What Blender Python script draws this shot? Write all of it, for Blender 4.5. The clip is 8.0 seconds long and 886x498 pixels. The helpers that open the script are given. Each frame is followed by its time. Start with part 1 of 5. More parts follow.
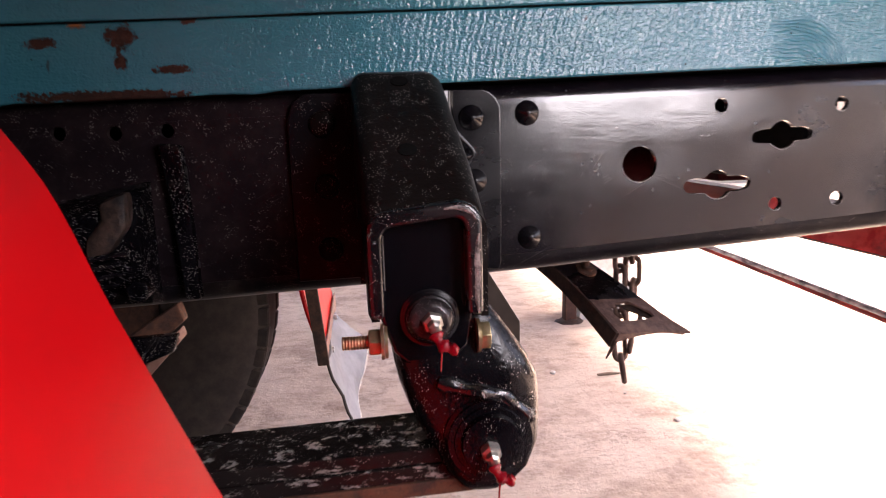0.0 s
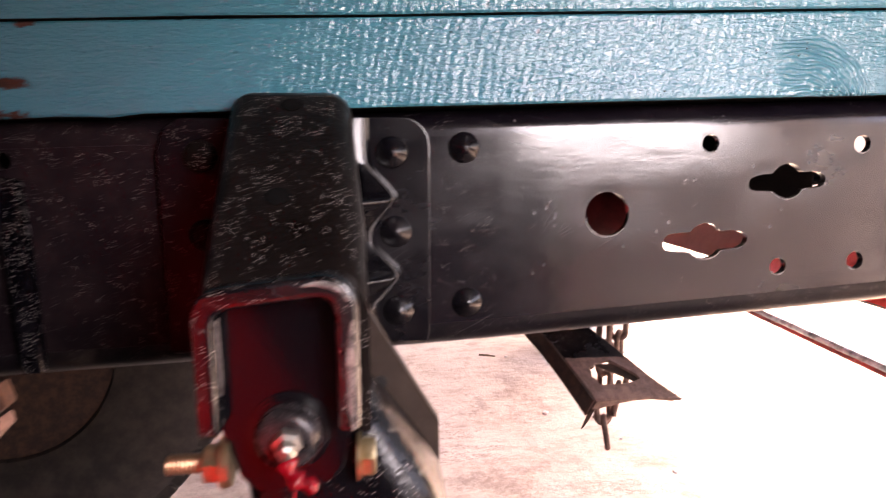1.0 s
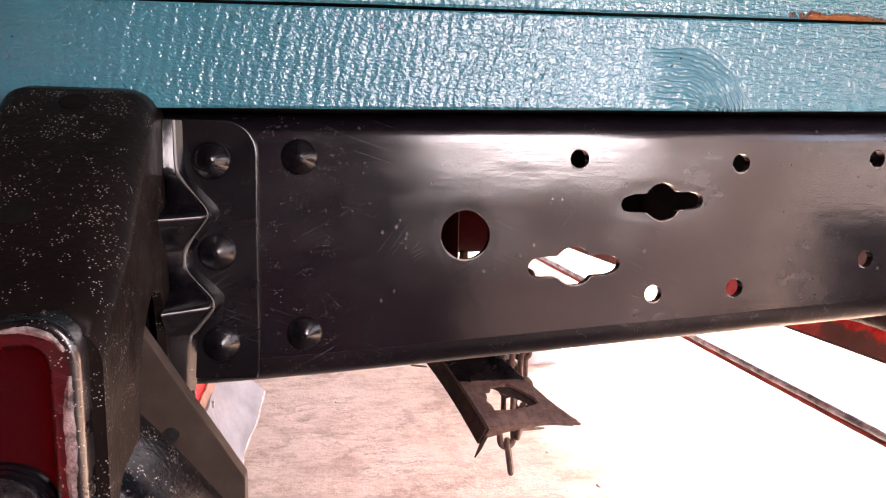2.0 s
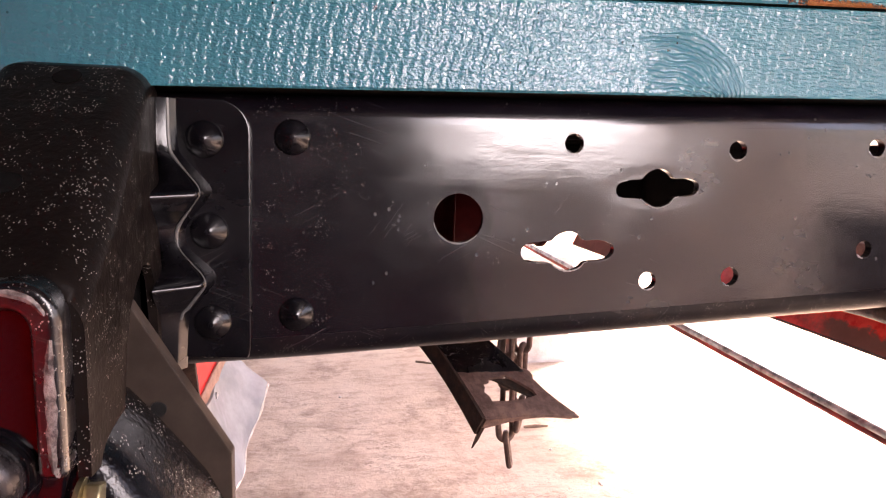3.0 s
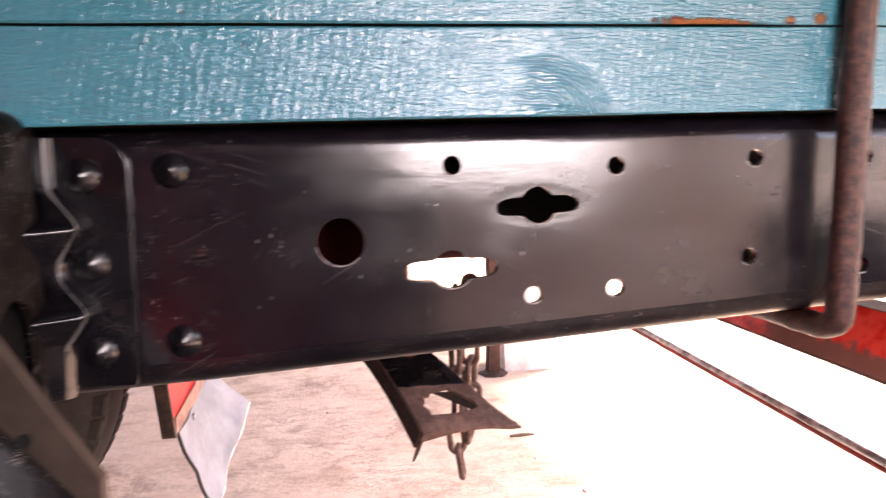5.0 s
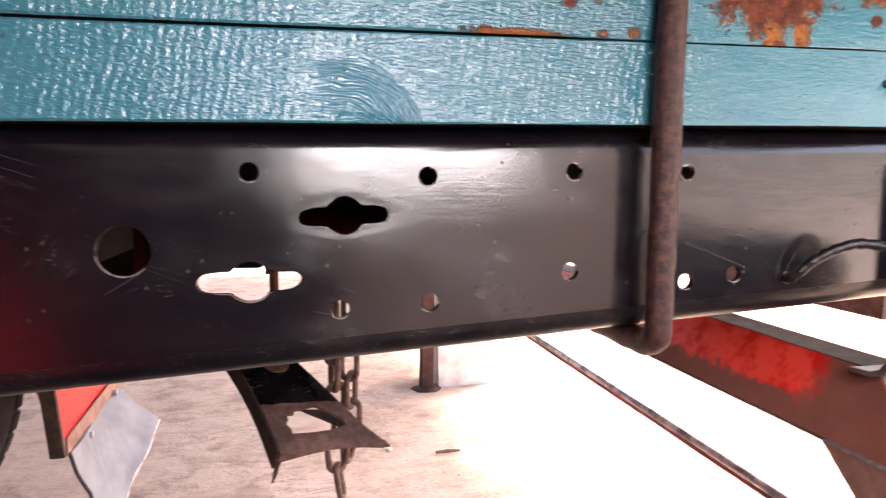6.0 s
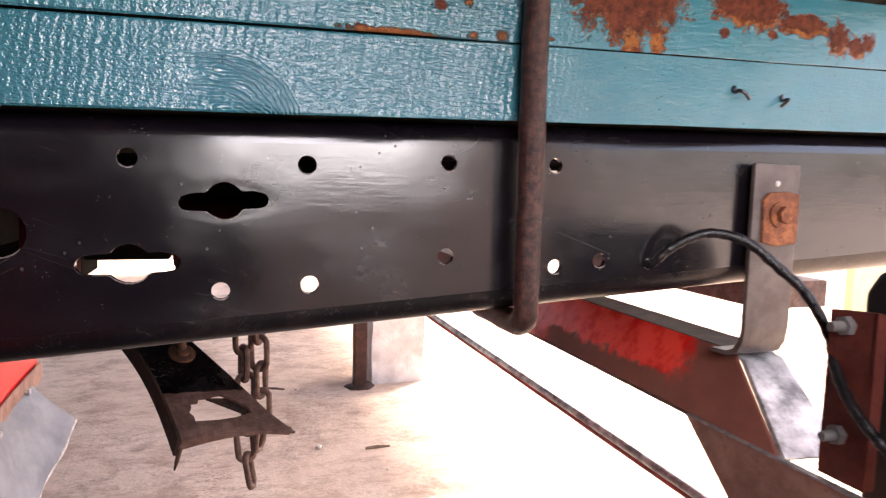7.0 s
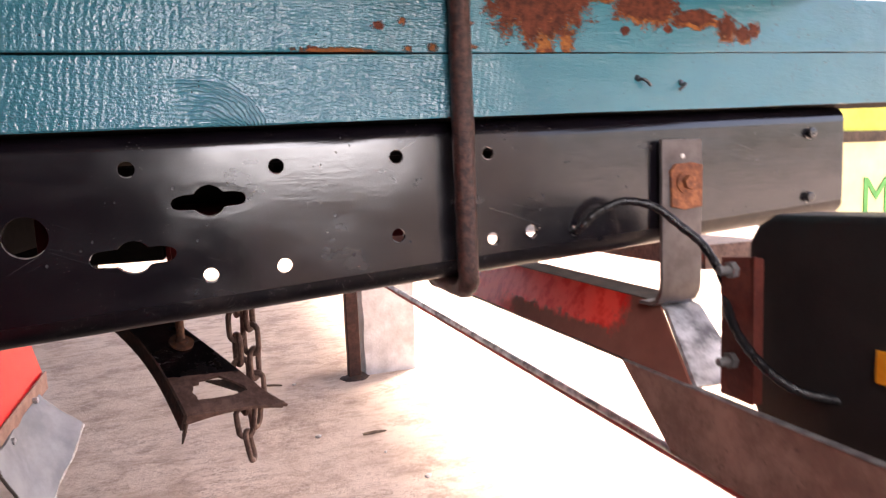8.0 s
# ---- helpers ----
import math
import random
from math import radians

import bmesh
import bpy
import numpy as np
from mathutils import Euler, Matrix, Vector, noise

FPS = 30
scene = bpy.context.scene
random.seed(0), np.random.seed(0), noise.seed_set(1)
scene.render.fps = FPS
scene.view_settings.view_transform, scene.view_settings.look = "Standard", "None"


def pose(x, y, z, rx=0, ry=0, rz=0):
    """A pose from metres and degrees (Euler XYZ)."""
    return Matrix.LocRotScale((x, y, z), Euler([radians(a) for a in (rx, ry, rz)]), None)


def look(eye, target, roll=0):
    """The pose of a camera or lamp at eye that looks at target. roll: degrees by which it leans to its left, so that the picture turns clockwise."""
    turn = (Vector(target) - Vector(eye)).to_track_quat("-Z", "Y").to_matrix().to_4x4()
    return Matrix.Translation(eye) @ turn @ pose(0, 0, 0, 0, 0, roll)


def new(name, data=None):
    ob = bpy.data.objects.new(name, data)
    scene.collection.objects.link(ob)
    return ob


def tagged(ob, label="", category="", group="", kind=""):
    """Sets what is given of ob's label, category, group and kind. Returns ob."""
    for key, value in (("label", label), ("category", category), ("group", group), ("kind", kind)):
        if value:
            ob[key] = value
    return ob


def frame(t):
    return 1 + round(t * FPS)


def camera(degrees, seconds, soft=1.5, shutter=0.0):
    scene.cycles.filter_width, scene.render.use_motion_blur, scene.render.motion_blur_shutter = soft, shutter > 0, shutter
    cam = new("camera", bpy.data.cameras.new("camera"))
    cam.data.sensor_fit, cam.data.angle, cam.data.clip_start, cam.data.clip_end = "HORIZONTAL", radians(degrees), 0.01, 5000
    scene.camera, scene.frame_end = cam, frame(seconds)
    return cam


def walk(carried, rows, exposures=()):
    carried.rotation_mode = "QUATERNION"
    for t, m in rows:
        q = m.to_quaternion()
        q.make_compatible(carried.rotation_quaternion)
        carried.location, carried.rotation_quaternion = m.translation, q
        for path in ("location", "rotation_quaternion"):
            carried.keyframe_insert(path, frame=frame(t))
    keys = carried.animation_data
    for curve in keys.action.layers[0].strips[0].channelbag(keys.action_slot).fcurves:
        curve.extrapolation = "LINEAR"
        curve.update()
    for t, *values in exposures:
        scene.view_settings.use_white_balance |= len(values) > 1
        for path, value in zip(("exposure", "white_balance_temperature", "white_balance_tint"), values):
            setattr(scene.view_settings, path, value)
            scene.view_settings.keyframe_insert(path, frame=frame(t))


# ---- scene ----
cam = camera(69.4, 8.0, soft=1.15, shutter=0.6)
PATH = [
    (0, (-0.142, -0.568, 0.958), (0.077, 1.388, 0.6), -1.7),
    (0.5, (-0.114, -0.506, 0.952), (0.066, 1.454, 0.593), -0.2),
    (1, (-0.061, -0.454, 0.968), (0.137, 1.515, 0.677), -0.4),
    (1.5, (-0.017, -0.415, 0.973), (0.279, 1.541, 0.684), -0.6),
    (2, (0.016, -0.408, 0.972), (0.375, 1.541, 0.7), 1.0),
    (2.1, (0.016, -0.407, 0.972), (0.373, 1.541, 0.699), 1.1),
    (3.3, (0.028, -0.416, 0.958), (0.334, 1.541, 0.682), 2.2),
    (3.5, (0.009, -0.424, 0.957), (0.237, 1.543, 0.677), 1.6),
    (4, (-0.031, -0.451, 0.971), (0.034, 1.531, 0.71), 1.0),
    (4.5, (0.018, -0.444, 0.965), (0.198, 1.527, 0.681), 1.3),
    (5, (0.103, -0.436, 0.972), (0.432, 1.521, 0.727), -0.5),
    (5.2, (0.13, -0.437, 0.972), (0.474, 1.52, 0.739), -1.0),
    (6.3, (0.227, -0.44, 0.966), (0.74, 1.483, 0.769), 0.7),
    (6.5, (0.235, -0.444, 0.964), (0.777, 1.47, 0.763), 0.2),
    (7, (0.249, -0.481, 0.961), (0.879, 1.407, 0.765), 1.4),
    (7.5, (0.238, -0.514, 0.962), (0.907, 1.362, 0.78), 1.1),
    (8, (0.251, -0.586, 0.957), (0.907, 1.291, 0.738), -2.4),
]
walk(cam, [(t, look(eye, target, roll)) for t, eye, target, roll in PATH], [(0.0, 2.43, 7250, 28), (0.5, 2.70, 7150, 27), (1.0, 3.05, 7750, 32), (2.1, 2.90, 7850, 33), (3.5, 2.70, 7850, 31), (4.0, 3.07, 7800, 33), (4.5, 3.10, 7850, 33), (5.0, 3.05, 7850, 33), (6.5, 2.48, 7450, 24), (7.0, 2.25, 7450, 24), (8.0, 2.15, 7400, 24)])

# ---- light ----
SUN_EL, SUN_AZ = radians(62), radians(52)   # azimuth from +y towards +x
world = bpy.data.worlds.new("sky")
scene.world = world
world.use_nodes = True
wn = world.node_tree
sky = wn.nodes.new("ShaderNodeTexSky")
sky.sky_type, sky.sun_disc = "NISHITA", False
sky.sun_elevation, sky.sun_rotation = SUN_EL, SUN_AZ
sky.air_density, sky.dust_density = 1.0, 4.0
wn.links.new(sky.outputs[0], wn.nodes["Background"].inputs[0])
wn.nodes["Background"].inputs[1].default_value = 0.15
sun = new("sun", bpy.data.lights.new("sun", "SUN"))
sun.data.energy, sun.data.angle, sun.data.color = 4.5, radians(10), (1.0, 0.93, 0.84)
sun.matrix_world = look((0, 0, 0), (-math.sin(SUN_AZ) * math.cos(SUN_EL), -math.cos(SUN_AZ) * math.cos(SUN_EL), -math.sin(SUN_EL)))

# lamp added behind the camera for the highlights; no window is seen there
OPEN_X, OPEN_Z, OPEN_Y = (0.23, 0.655), (0.975, 1.50), -0.80
opening = new("highlight_lamp", bpy.data.lights.new("highlight_lamp", "AREA"))
opening.data.shape, opening.data.size, opening.data.size_y = "RECTANGLE", OPEN_X[1] - OPEN_X[0], OPEN_Z[1] - OPEN_Z[0]
opening.data.energy, opening.data.color = 1.85, (0.91, 0.975, 1.04)
opening.matrix_world = look((sum(OPEN_X) / 2, OPEN_Y - 0.02, sum(OPEN_Z) / 2), (sum(OPEN_X) / 2, 0, sum(OPEN_Z) / 2))


# ---- materials ----
class Nodes:
    """A small writer of node materials."""

    def __init__(self, name):
        self.mat = bpy.data.materials.new(name)
        self.mat.use_nodes = True
        self.tree = self.mat.node_tree
        self.bsdf = self.tree.nodes["Principled BSDF"]
        self.co = self.tree.nodes.new("ShaderNodeTexCoord").outputs["Object"]

    def put(self, socket, value):
        if isinstance(value, bpy.types.NodeSocket):
            self.tree.links.new(value, socket)
        elif isinstance(value, (tuple, list)) and len(value) == 3 and socket.type == "RGBA":
            socket.default_value = (*value, 1)
        else:
            socket.default_value = value

    def math(self, op, a, b=0.0, c=0.0):
        n = self.tree.nodes.new("ShaderNodeMath")
        n.operation = op
        for i, v in enumerate((a, b, c)):
            self.put(n.inputs[i], v)
        return n.outputs[0]

    def map(self, loc=(0, 0, 0), rot=(0, 0, 0), scale=(1, 1, 1), vec=None):
        n = self.tree.nodes.new("ShaderNodeMapping")
        self.put(n.inputs[0], self.co if vec is None else vec)
        n.inputs[1].default_value, n.inputs[2].default_value, n.inputs[3].default_value = loc, rot, scale
        return n.outputs[0]

    def noise(self, scale, detail=4.0, rough=0.6, vec=None, distort=0.0):
        n = self.tree.nodes.new("ShaderNodeTexNoise")
        self.put(n.inputs["Vector"], self.co if vec is None else vec)
        n.inputs["Scale"].default_value, n.inputs["Detail"].default_value = scale, detail
        n.inputs["Roughness"].default_value, n.inputs["Distortion"].default_value = rough, distort
        return n.outputs["Fac"]

    def voronoi(self, scale, vec=None, feature="F1", out="Distance"):
        n = self.tree.nodes.new("ShaderNodeTexVoronoi")
        n.feature = feature
        self.put(n.inputs["Vector"], self.co if vec is None else vec)
        n.inputs["Scale"].default_value = scale
        return n.outputs[out]

    def step(self, value, lo, hi, a=0.0, b=1.0):
        n = self.tree.nodes.new("ShaderNodeMapRange")
        n.interpolation_type = "SMOOTHSTEP"
        self.put(n.inputs[0], value)
        for i, v in enumerate((lo, hi, a, b)):
            self.put(n.inputs[i + 1], v)
        return n.outputs[0]

    def mix(self, fac, a, b):
        n = self.tree.nodes.new("ShaderNodeMix")
        n.data_type = "RGBA"
        self.put(n.inputs[0], fac)
        self.put(n.inputs[6], a)
        self.put(n.inputs[7], b)
        return n.outputs[2]

    def axis(self, i):
        n = self.tree.nodes.new("ShaderNodeSeparateXYZ")
        self.tree.links.new(self.co, n.inputs[0])
        return n.outputs[i]

    def patch(self, centre, half, edge, rough=0.5, scale=40.0, reach=1.0):
        """1 inside a ragged patch of that centre and half size in x and z, 0 outside."""
        dx = self.math("DIVIDE", self.math("ABSOLUTE", self.math("SUBTRACT", self.axis(0), centre[0])), half[0])
        dz = self.math("DIVIDE", self.math("ABSOLUTE", self.math("SUBTRACT", self.axis(2), centre[1])), half[1])
        d = self.math("SQRT", self.math("ADD", self.math("MULTIPLY", dx, dx), self.math("MULTIPLY", dz, dz)))
        wob = self.math("MULTIPLY", self.math("SUBTRACT", self.noise(scale, 6.0, 0.7), 0.5), rough * 5)
        wob = self.math("ADD", wob, self.math("MULTIPLY", self.math("SUBTRACT", self.noise(scale * 5, 4.0, 0.7), 0.5), rough * 3.2))
        return self.step(self.math("ADD", d, wob), reach + edge, reach - edge)

    def done(self, base, rough=0.5, metal=0.0, height=None, strength=0.3, dist=0.002, coat=0.0, spec=0.5, coat_rough=0.12):
        self.put(self.bsdf.inputs["Base Color"], base)
        self.put(self.bsdf.inputs["Roughness"], rough)
        self.put(self.bsdf.inputs["Metallic"], metal)
        self.put(self.bsdf.inputs["Specular IOR Level"], spec)
        self.put(self.bsdf.inputs["Coat Weight"], coat)
        self.bsdf.inputs["Coat Roughness"].default_value = coat_rough
        if height is not None:
            n = self.tree.nodes.new("ShaderNodeBump")
            n.inputs["Strength"].default_value, n.inputs["Distance"].default_value = strength, dist
            self.put(n.inputs["Height"], height)
            self.tree.links.new(n.outputs[0], self.bsdf.inputs["Normal"])
            self.tree.links.new(n.outputs[0], self.bsdf.inputs["Coat Normal"])
        return self.mat


def black_paint(name, specks=0.0, rough=0.3, bump=0.25, dirt=0.3, wear_shine=False, until=None, dense=0.0, coat=0.4, spec=0.7, scars=0.16, wide=0.8, cloudy=0.16, dots=720, worn=0.60, streaks=(1, 1, 0.5), veil=0.12, tone=((0.0030, 0.0027, 0.0040), (0.0075, 0.0056, 0.0080)), dents=()):
    m = Nodes(name)
    big, fine = m.noise(7, 3, 0.5, m.map(scale=(0.6, 1, 1.3))), m.noise(60, 4, 0.65, m.map(scale=(0.25, 1, 3.0)))
    dust = m.step(m.noise(14, 6, 0.7), 0.5, 0.75)
    base = m.mix(m.math("MULTIPLY", dust, dirt), tone[0], (0.075, 0.058, 0.048))
    film = m.step(m.noise(8, 5, 0.6, m.map(scale=(0.9, 1, 1.2))), 0.40, 0.72)
    base = m.mix(m.math("MULTIPLY", film, min(1.0, dirt * 6)), base, tone[1])
    # hair scratches in three directions
    scratch = None
    for turn, seed, part_on in ((0.5, 0.0, 0.60), (-0.35, 3.0, 0.60), (0.95, 7.0, 0.62)):
        n = m.noise(26, 1, 0.4, m.map(scale=(0.14, 1, 3.6), vec=m.map((seed, 0, seed), (0, turn, 0))))
        line = m.step(m.math("ABSOLUTE", m.math("SUBTRACT", n, 0.5)), 0.0055, 0.001)
        line = m.math("MULTIPLY", line, m.step(m.noise(16, 3, 0.6, m.map((seed, 0, 0))), part_on - 0.06, part_on + 0.04))
        scratch = line if scratch is None else m.math("MAXIMUM", scratch, line)
    base = m.mix(m.math("MULTIPLY", scratch, scars), base, (0.35, 0.34, 0.34))
    haze = m.step(m.noise(15, 5, 0.6, m.map(scale=(0.7, 1, 1.4))), 0.32, 0.74)
    r = m.math("ADD", rough, m.math("ADD", m.math("MULTIPLY", big, 0.08), m.math("MULTIPLY", haze, cloudy)))
    # dull dirty front end; its brown lift also paints lens haze
    if until is not None:
        dull_end = m.step(m.axis(0), until - 0.08, until - 0.16)
        r = m.math("ADD", r, m.math("MULTIPLY", dull_end, 0.15))
        coat, spec = m.math("MULTIPLY", m.math("SUBTRACT", 1.0, dull_end), coat), m.math("SUBTRACT", spec, m.math("MULTIPLY", dull_end, spec - 0.05))
        base = m.mix(m.math("MULTIPLY", dull_end, m.step(m.noise(30, 5, 0.7), 0.38, 0.7, 0.35, 1.0)), base, (0.020, 0.0125, 0.0135))
    h = m.math("ADD", m.math("MULTIPLY", big, wide), m.math("ADD", m.math("MULTIPLY", fine, 0.05), m.math("MULTIPLY", m.noise(170, 3, 0.6, m.map(scale=(0.12, 1, 2.2))), 0.014)))
    if dents:
        pit = m.math("MULTIPLY", m.step(m.voronoi(125, m.map(scale=(1.0, 1, 0.7))), 0.14, 0.07), m.step(m.noise(28, 3, 0.6), 0.54, 0.60))
        r = m.math("ADD", r, m.math("MULTIPLY", pit, 0.45))
        h = m.math("SUBTRACT", h, m.math("MULTIPLY", pit, 0.05))
        # sheet pulled in round the punched holes, and shallow knocks
        h = m.math("ADD", h, m.math("MULTIPLY", m.noise(24, 3, 0.5, m.map(scale=(0.8, 1, 1.2))), 0.26))
        h = m.math("ADD", h, m.math("MULTIPLY", m.noise(95, 3, 0.6, m.map(scale=(0.6, 1, 1.5))), 0.05))
        for x, z, rx, rz, deep in dents:
            dx = m.math("DIVIDE", m.math("SUBTRACT", m.axis(0), x), rx)
            dz = m.math("DIVIDE", m.math("SUBTRACT", m.axis(2), z), rz)
            d = m.math("SQRT", m.math("ADD", m.math("MULTIPLY", dx, dx), m.math("MULTIPLY", dz, dz)))
            h = m.math("SUBTRACT", h, m.math("MULTIPLY", m.step(m.math("ADD", d, m.math("MULTIPLY", m.noise(60, 2, 0.5), 0.3)), 1.55, 1.0), deep))
    # pale specks paint the glints of oil droplets into the colour
    if specks:
        cell = m.voronoi(dots, m.map(scale=(0.85, 1, 1.1)))
        on = m.math("MULTIPLY", m.step(cell, 0.25, 0.15), m.step(m.noise(80, 3, 0.7), 0.51 - dense, 0.60 - dense))
        if until is not None:
            on = m.math("MULTIPLY", on, m.step(m.axis(0), until + 0.08, until - 0.08))
            few = m.math("MULTIPLY", m.step(m.voronoi(330), 0.12, 0.07), m.step(m.noise(40, 3, 0.7), 0.56, 0.60))
            on = m.math("MAXIMUM", on, few)
        base = m.mix(m.math("MULTIPLY", on, specks), base, (0.62, 0.58, 0.54))
        h = m.math("ADD", h, m.math("MULTIPLY", m.noise(330, 3, 0.6), 0.10 if until is None else 0.025))
    # grey patches: worn metal, and painted wet highlights on shackle and spring
    if wear_shine:
        w = m.step(m.noise(70, 6, 0.75, m.map(scale=streaks)), worn, worn + 0.06)
        base = m.mix(w, base, (0.36, 0.34, 0.32))
        h = m.math("SUBTRACT", h, m.math("MULTIPLY", w, 0.3))
    return m.done(base, r, 0.0, h, bump, 0.004, coat, spec, veil)


def rust(name, dark=(0.055, 0.028, 0.02), light=(0.16, 0.065, 0.035), scale=60, rough=0.75):
    m = Nodes(name)
    a, b = m.noise(scale, 6, 0.7), m.noise(scale * 5, 4, 0.7)
    base = m.mix(m.step(a, 0.35, 0.68), dark, light)
    base = m.mix(m.step(b, 0.58, 0.75, 0.0, 0.5), base, (0.02, 0.015, 0.013))
    h = m.math("ADD", a, m.math("MULTIPLY", b, 0.6))
    return m.done(base, m.math("ADD", rough - 0.12, m.math("MULTIPLY", b, 0.25)), 0.15, h, 0.7, 0.002)


def teal_timber(name, upper):
    m = Nodes(name)
    tone = m.noise(5, 4, 0.6, m.map(scale=(1, 1, 3)))
    base = m.mix(tone, (0.019, 0.145, 0.19), (0.034, 0.195, 0.25))
    wobble = m.math("MULTIPLY", m.math("SUBTRACT", m.noise(9, 4, 0.6), 0.5), 0.03)
    s = m.math("ADD", m.math("ADD", m.axis(0), m.math("MULTIPLY", m.axis(2), -0.17)), wobble)
    saw = m.math("SINE", m.math("MULTIPLY", s, 2 * math.pi / 0.0066))
    fade = m.math("MULTIPLY", m.step(m.noise(11, 3, 0.55, m.map(scale=(1, 1, 0.5))), 0.30, 0.55, 0.25, 1.0), m.math("MULTIPLY", m.step(m.axis(0), -0.22, -0.02, 0.35, 1.0), m.step(m.axis(0), 0.58, 0.44, 0.20, 1.0)))
    broken = m.step(m.noise(120, 3, 0.65, m.map(scale=(1.2, 1, 1.9))), 0.38, 0.60, 0.05, 1.0)
    saw = m.math("MULTIPLY", m.math("MULTIPLY", saw, fade), broken)
    # year rings cut through by the saw
    warp = m.math("MULTIPLY", m.math("SUBTRACT", m.noise(26, 3, 0.5, m.map(scale=(1, 1, 2))), 0.5), 0.016)
    arcs, area = None, None
    for cx, cz, r_left, r_right, rz in ((0.245, -0.085, 0.200, 0.063, 0.083), (0.258, -0.062, 0.050, 0.034, 0.021)):
        off = m.math("SUBTRACT", m.axis(0), cx)
        dx = m.math("ADD", m.math("MULTIPLY", m.math("MAXIMUM", off, 0.0), rz / r_right), m.math("MULTIPLY", m.math("MINIMUM", off, 0.0), rz / r_left))
        dz = m.math("SUBTRACT", m.axis(2), cz)
        d = m.math("ADD", m.math("SQRT", m.math("ADD", m.math("MULTIPLY", dx, dx), m.math("MULTIPLY", dz, dz))), warp)
        line = m.math("SINE", m.math("MULTIPLY", d, 2 * math.pi / 0.0036))
        here = m.math("MULTIPLY", m.step(d, rz * 1.02, rz * 0.85), m.step(d, rz * 0.30, rz * 0.55))
        arcs = m.math("MULTIPLY", line, here) if arcs is None else m.math("ADD", arcs, m.math("MULTIPLY", line, here))
        area = here if area is None else m.math("MAXIMUM", area, here)
    area = m.math("MULTIPLY", m.math("MULTIPLY", area, m.step(m.axis(0), 0.205, 0.245, 0.0, 1.0)), m.step(m.noise(30, 3, 0.6), 0.30, 0.52, 0.25, 1.0))
    grain = m.noise(55, 5, 0.65, m.map(scale=(1.0, 1, 5.0)))
    along = m.math("MULTIPLY", m.step(m.axis(0), 0.20, 0.32), m.step(m.axis(0), 0.52, 0.46))
    dashes = m.noise(150, 2.0, 0.5, m.map(scale=(0.75, 1, 3.2)), 0.3)
    lumps = m.noise(430, 1.0, 0.5, m.map(scale=(1.0, 1, 1.15)), 0.3)
    h = m.math("MULTIPLY", saw, m.math("SUBTRACT", 0.22, m.math("MULTIPLY", area, 0.20)))
    h = m.math("ADD", h, m.math("MULTIPLY", m.math("MULTIPLY", arcs, area), 0.34))
    calm = m.math("SUBTRACT", 1.0, m.math("MULTIPLY", area, 0.6))
    rippled = m.math("ADD", m.math("MULTIPLY", dashes, m.math("ADD", 0.70, m.math("MULTIPLY", along, 0.55))), m.math("MULTIPLY", lumps, m.math("SUBTRACT", 0.75, m.math("MULTIPLY", along, 0.30))))
    h = m.math("ADD", h, m.math("MULTIPLY", m.math("MULTIPLY", calm, m.step(m.axis(0), 0.55, 0.46, 0.30, 1.0)), rippled))
    h = m.math("ADD", h, m.math("ADD", m.math("MULTIPLY", grain, 0.5), m.math("MULTIPLY", m.noise(26, 2, 0.5, m.map(scale=(1, 1, 1.3))), 1.8)))
    pin = m.math("MULTIPLY", m.step(m.voronoi(150), 0.13, 0.08), m.step(m.noise(24, 3, 0.6), 0.55, 0.62))
    h = m.math("SUBTRACT", h, m.math("MULTIPLY", pin, 1.0))
    base = m.mix(pin, base, (0.012, 0.02, 0.022))
    # dark scratches and specks
    marks = m.step(m.noise(70, 2, 0.5, m.map(scale=(1.6, 1, 0.5))), 0.735, 0.76)
    base = m.mix(m.math("MULTIPLY", marks, 0.8), base, (0.03, 0.045, 0.05))
    # small dark pits towards the tail
    pits = m.math("MULTIPLY", m.step(m.voronoi(210, m.map(scale=(1, 1, 0.7))), 0.24, 0.12), m.step(m.noise(60, 3, 0.7), 0.50, 0.60))
    pits = m.math("MULTIPLY", pits, m.step(m.axis(0), 0.50, 0.85, 0.25, 0.9) if upper else m.step(m.axis(0), 0.60, 0.90, 0.0, 0.6))
    base = m.mix(pits, base, (0.03, 0.05, 0.055))
    bare, ragged = None, 0.34 if upper else 0.6
    if upper:
        spots = [((0.560, 0.072), (0.056, 0.046)), ((0.633, 0.078), (0.032, 0.013)), ((0.684, 0.064), (0.041, 0.019)), ((0.746, 0.054), (0.032, 0.010)),
                 ((0.790, 0.046), (0.014, 0.015)), ((0.813, 0.040), (0.013, 0.010)), ((0.826, 0.046), (0.009, 0.009)), ((0.566, 0.020), (0.010, 0.014)), ((0.590, 0.024), (0.008, 0.016)),
                 ((0.658, 0.039), (0.005, 0.005)), ((0.711, 0.043), (0.005, 0.004)), ((0.398, 0.035), (0.005, 0.004)), ((0.341, 0.0125), (0.008, 0.003))]
    else:
        spots = [((-0.333, -0.020), (0.010, 0.010)), ((-0.392, -0.024), (0.012, 0.004)), ((-0.345, -0.066), (0.07, 0.005)), ((-0.295, -0.046), (0.014, 0.0035)), ((-0.335, -0.040), (0.005, 0.006)), ((-0.28, -0.008), (0.006, 0.003))]
    for c, hs in spots:
        p = m.patch(c, hs, 0.07, ragged if hs[0] > 0.02 else 0.62, 70 if hs[0] > 0.02 else 130)
        bare = p if bare is None else m.math("MAXIMUM", bare, p)
    rusty = m.mix(m.step(m.noise(85, 6, 0.75), 0.36, 0.66), (0.050, 0.014, 0.009), (0.150, 0.040, 0.020))
    if not upper:
        rusty = m.mix(0.75, rusty, (0.018, 0.014, 0.012))
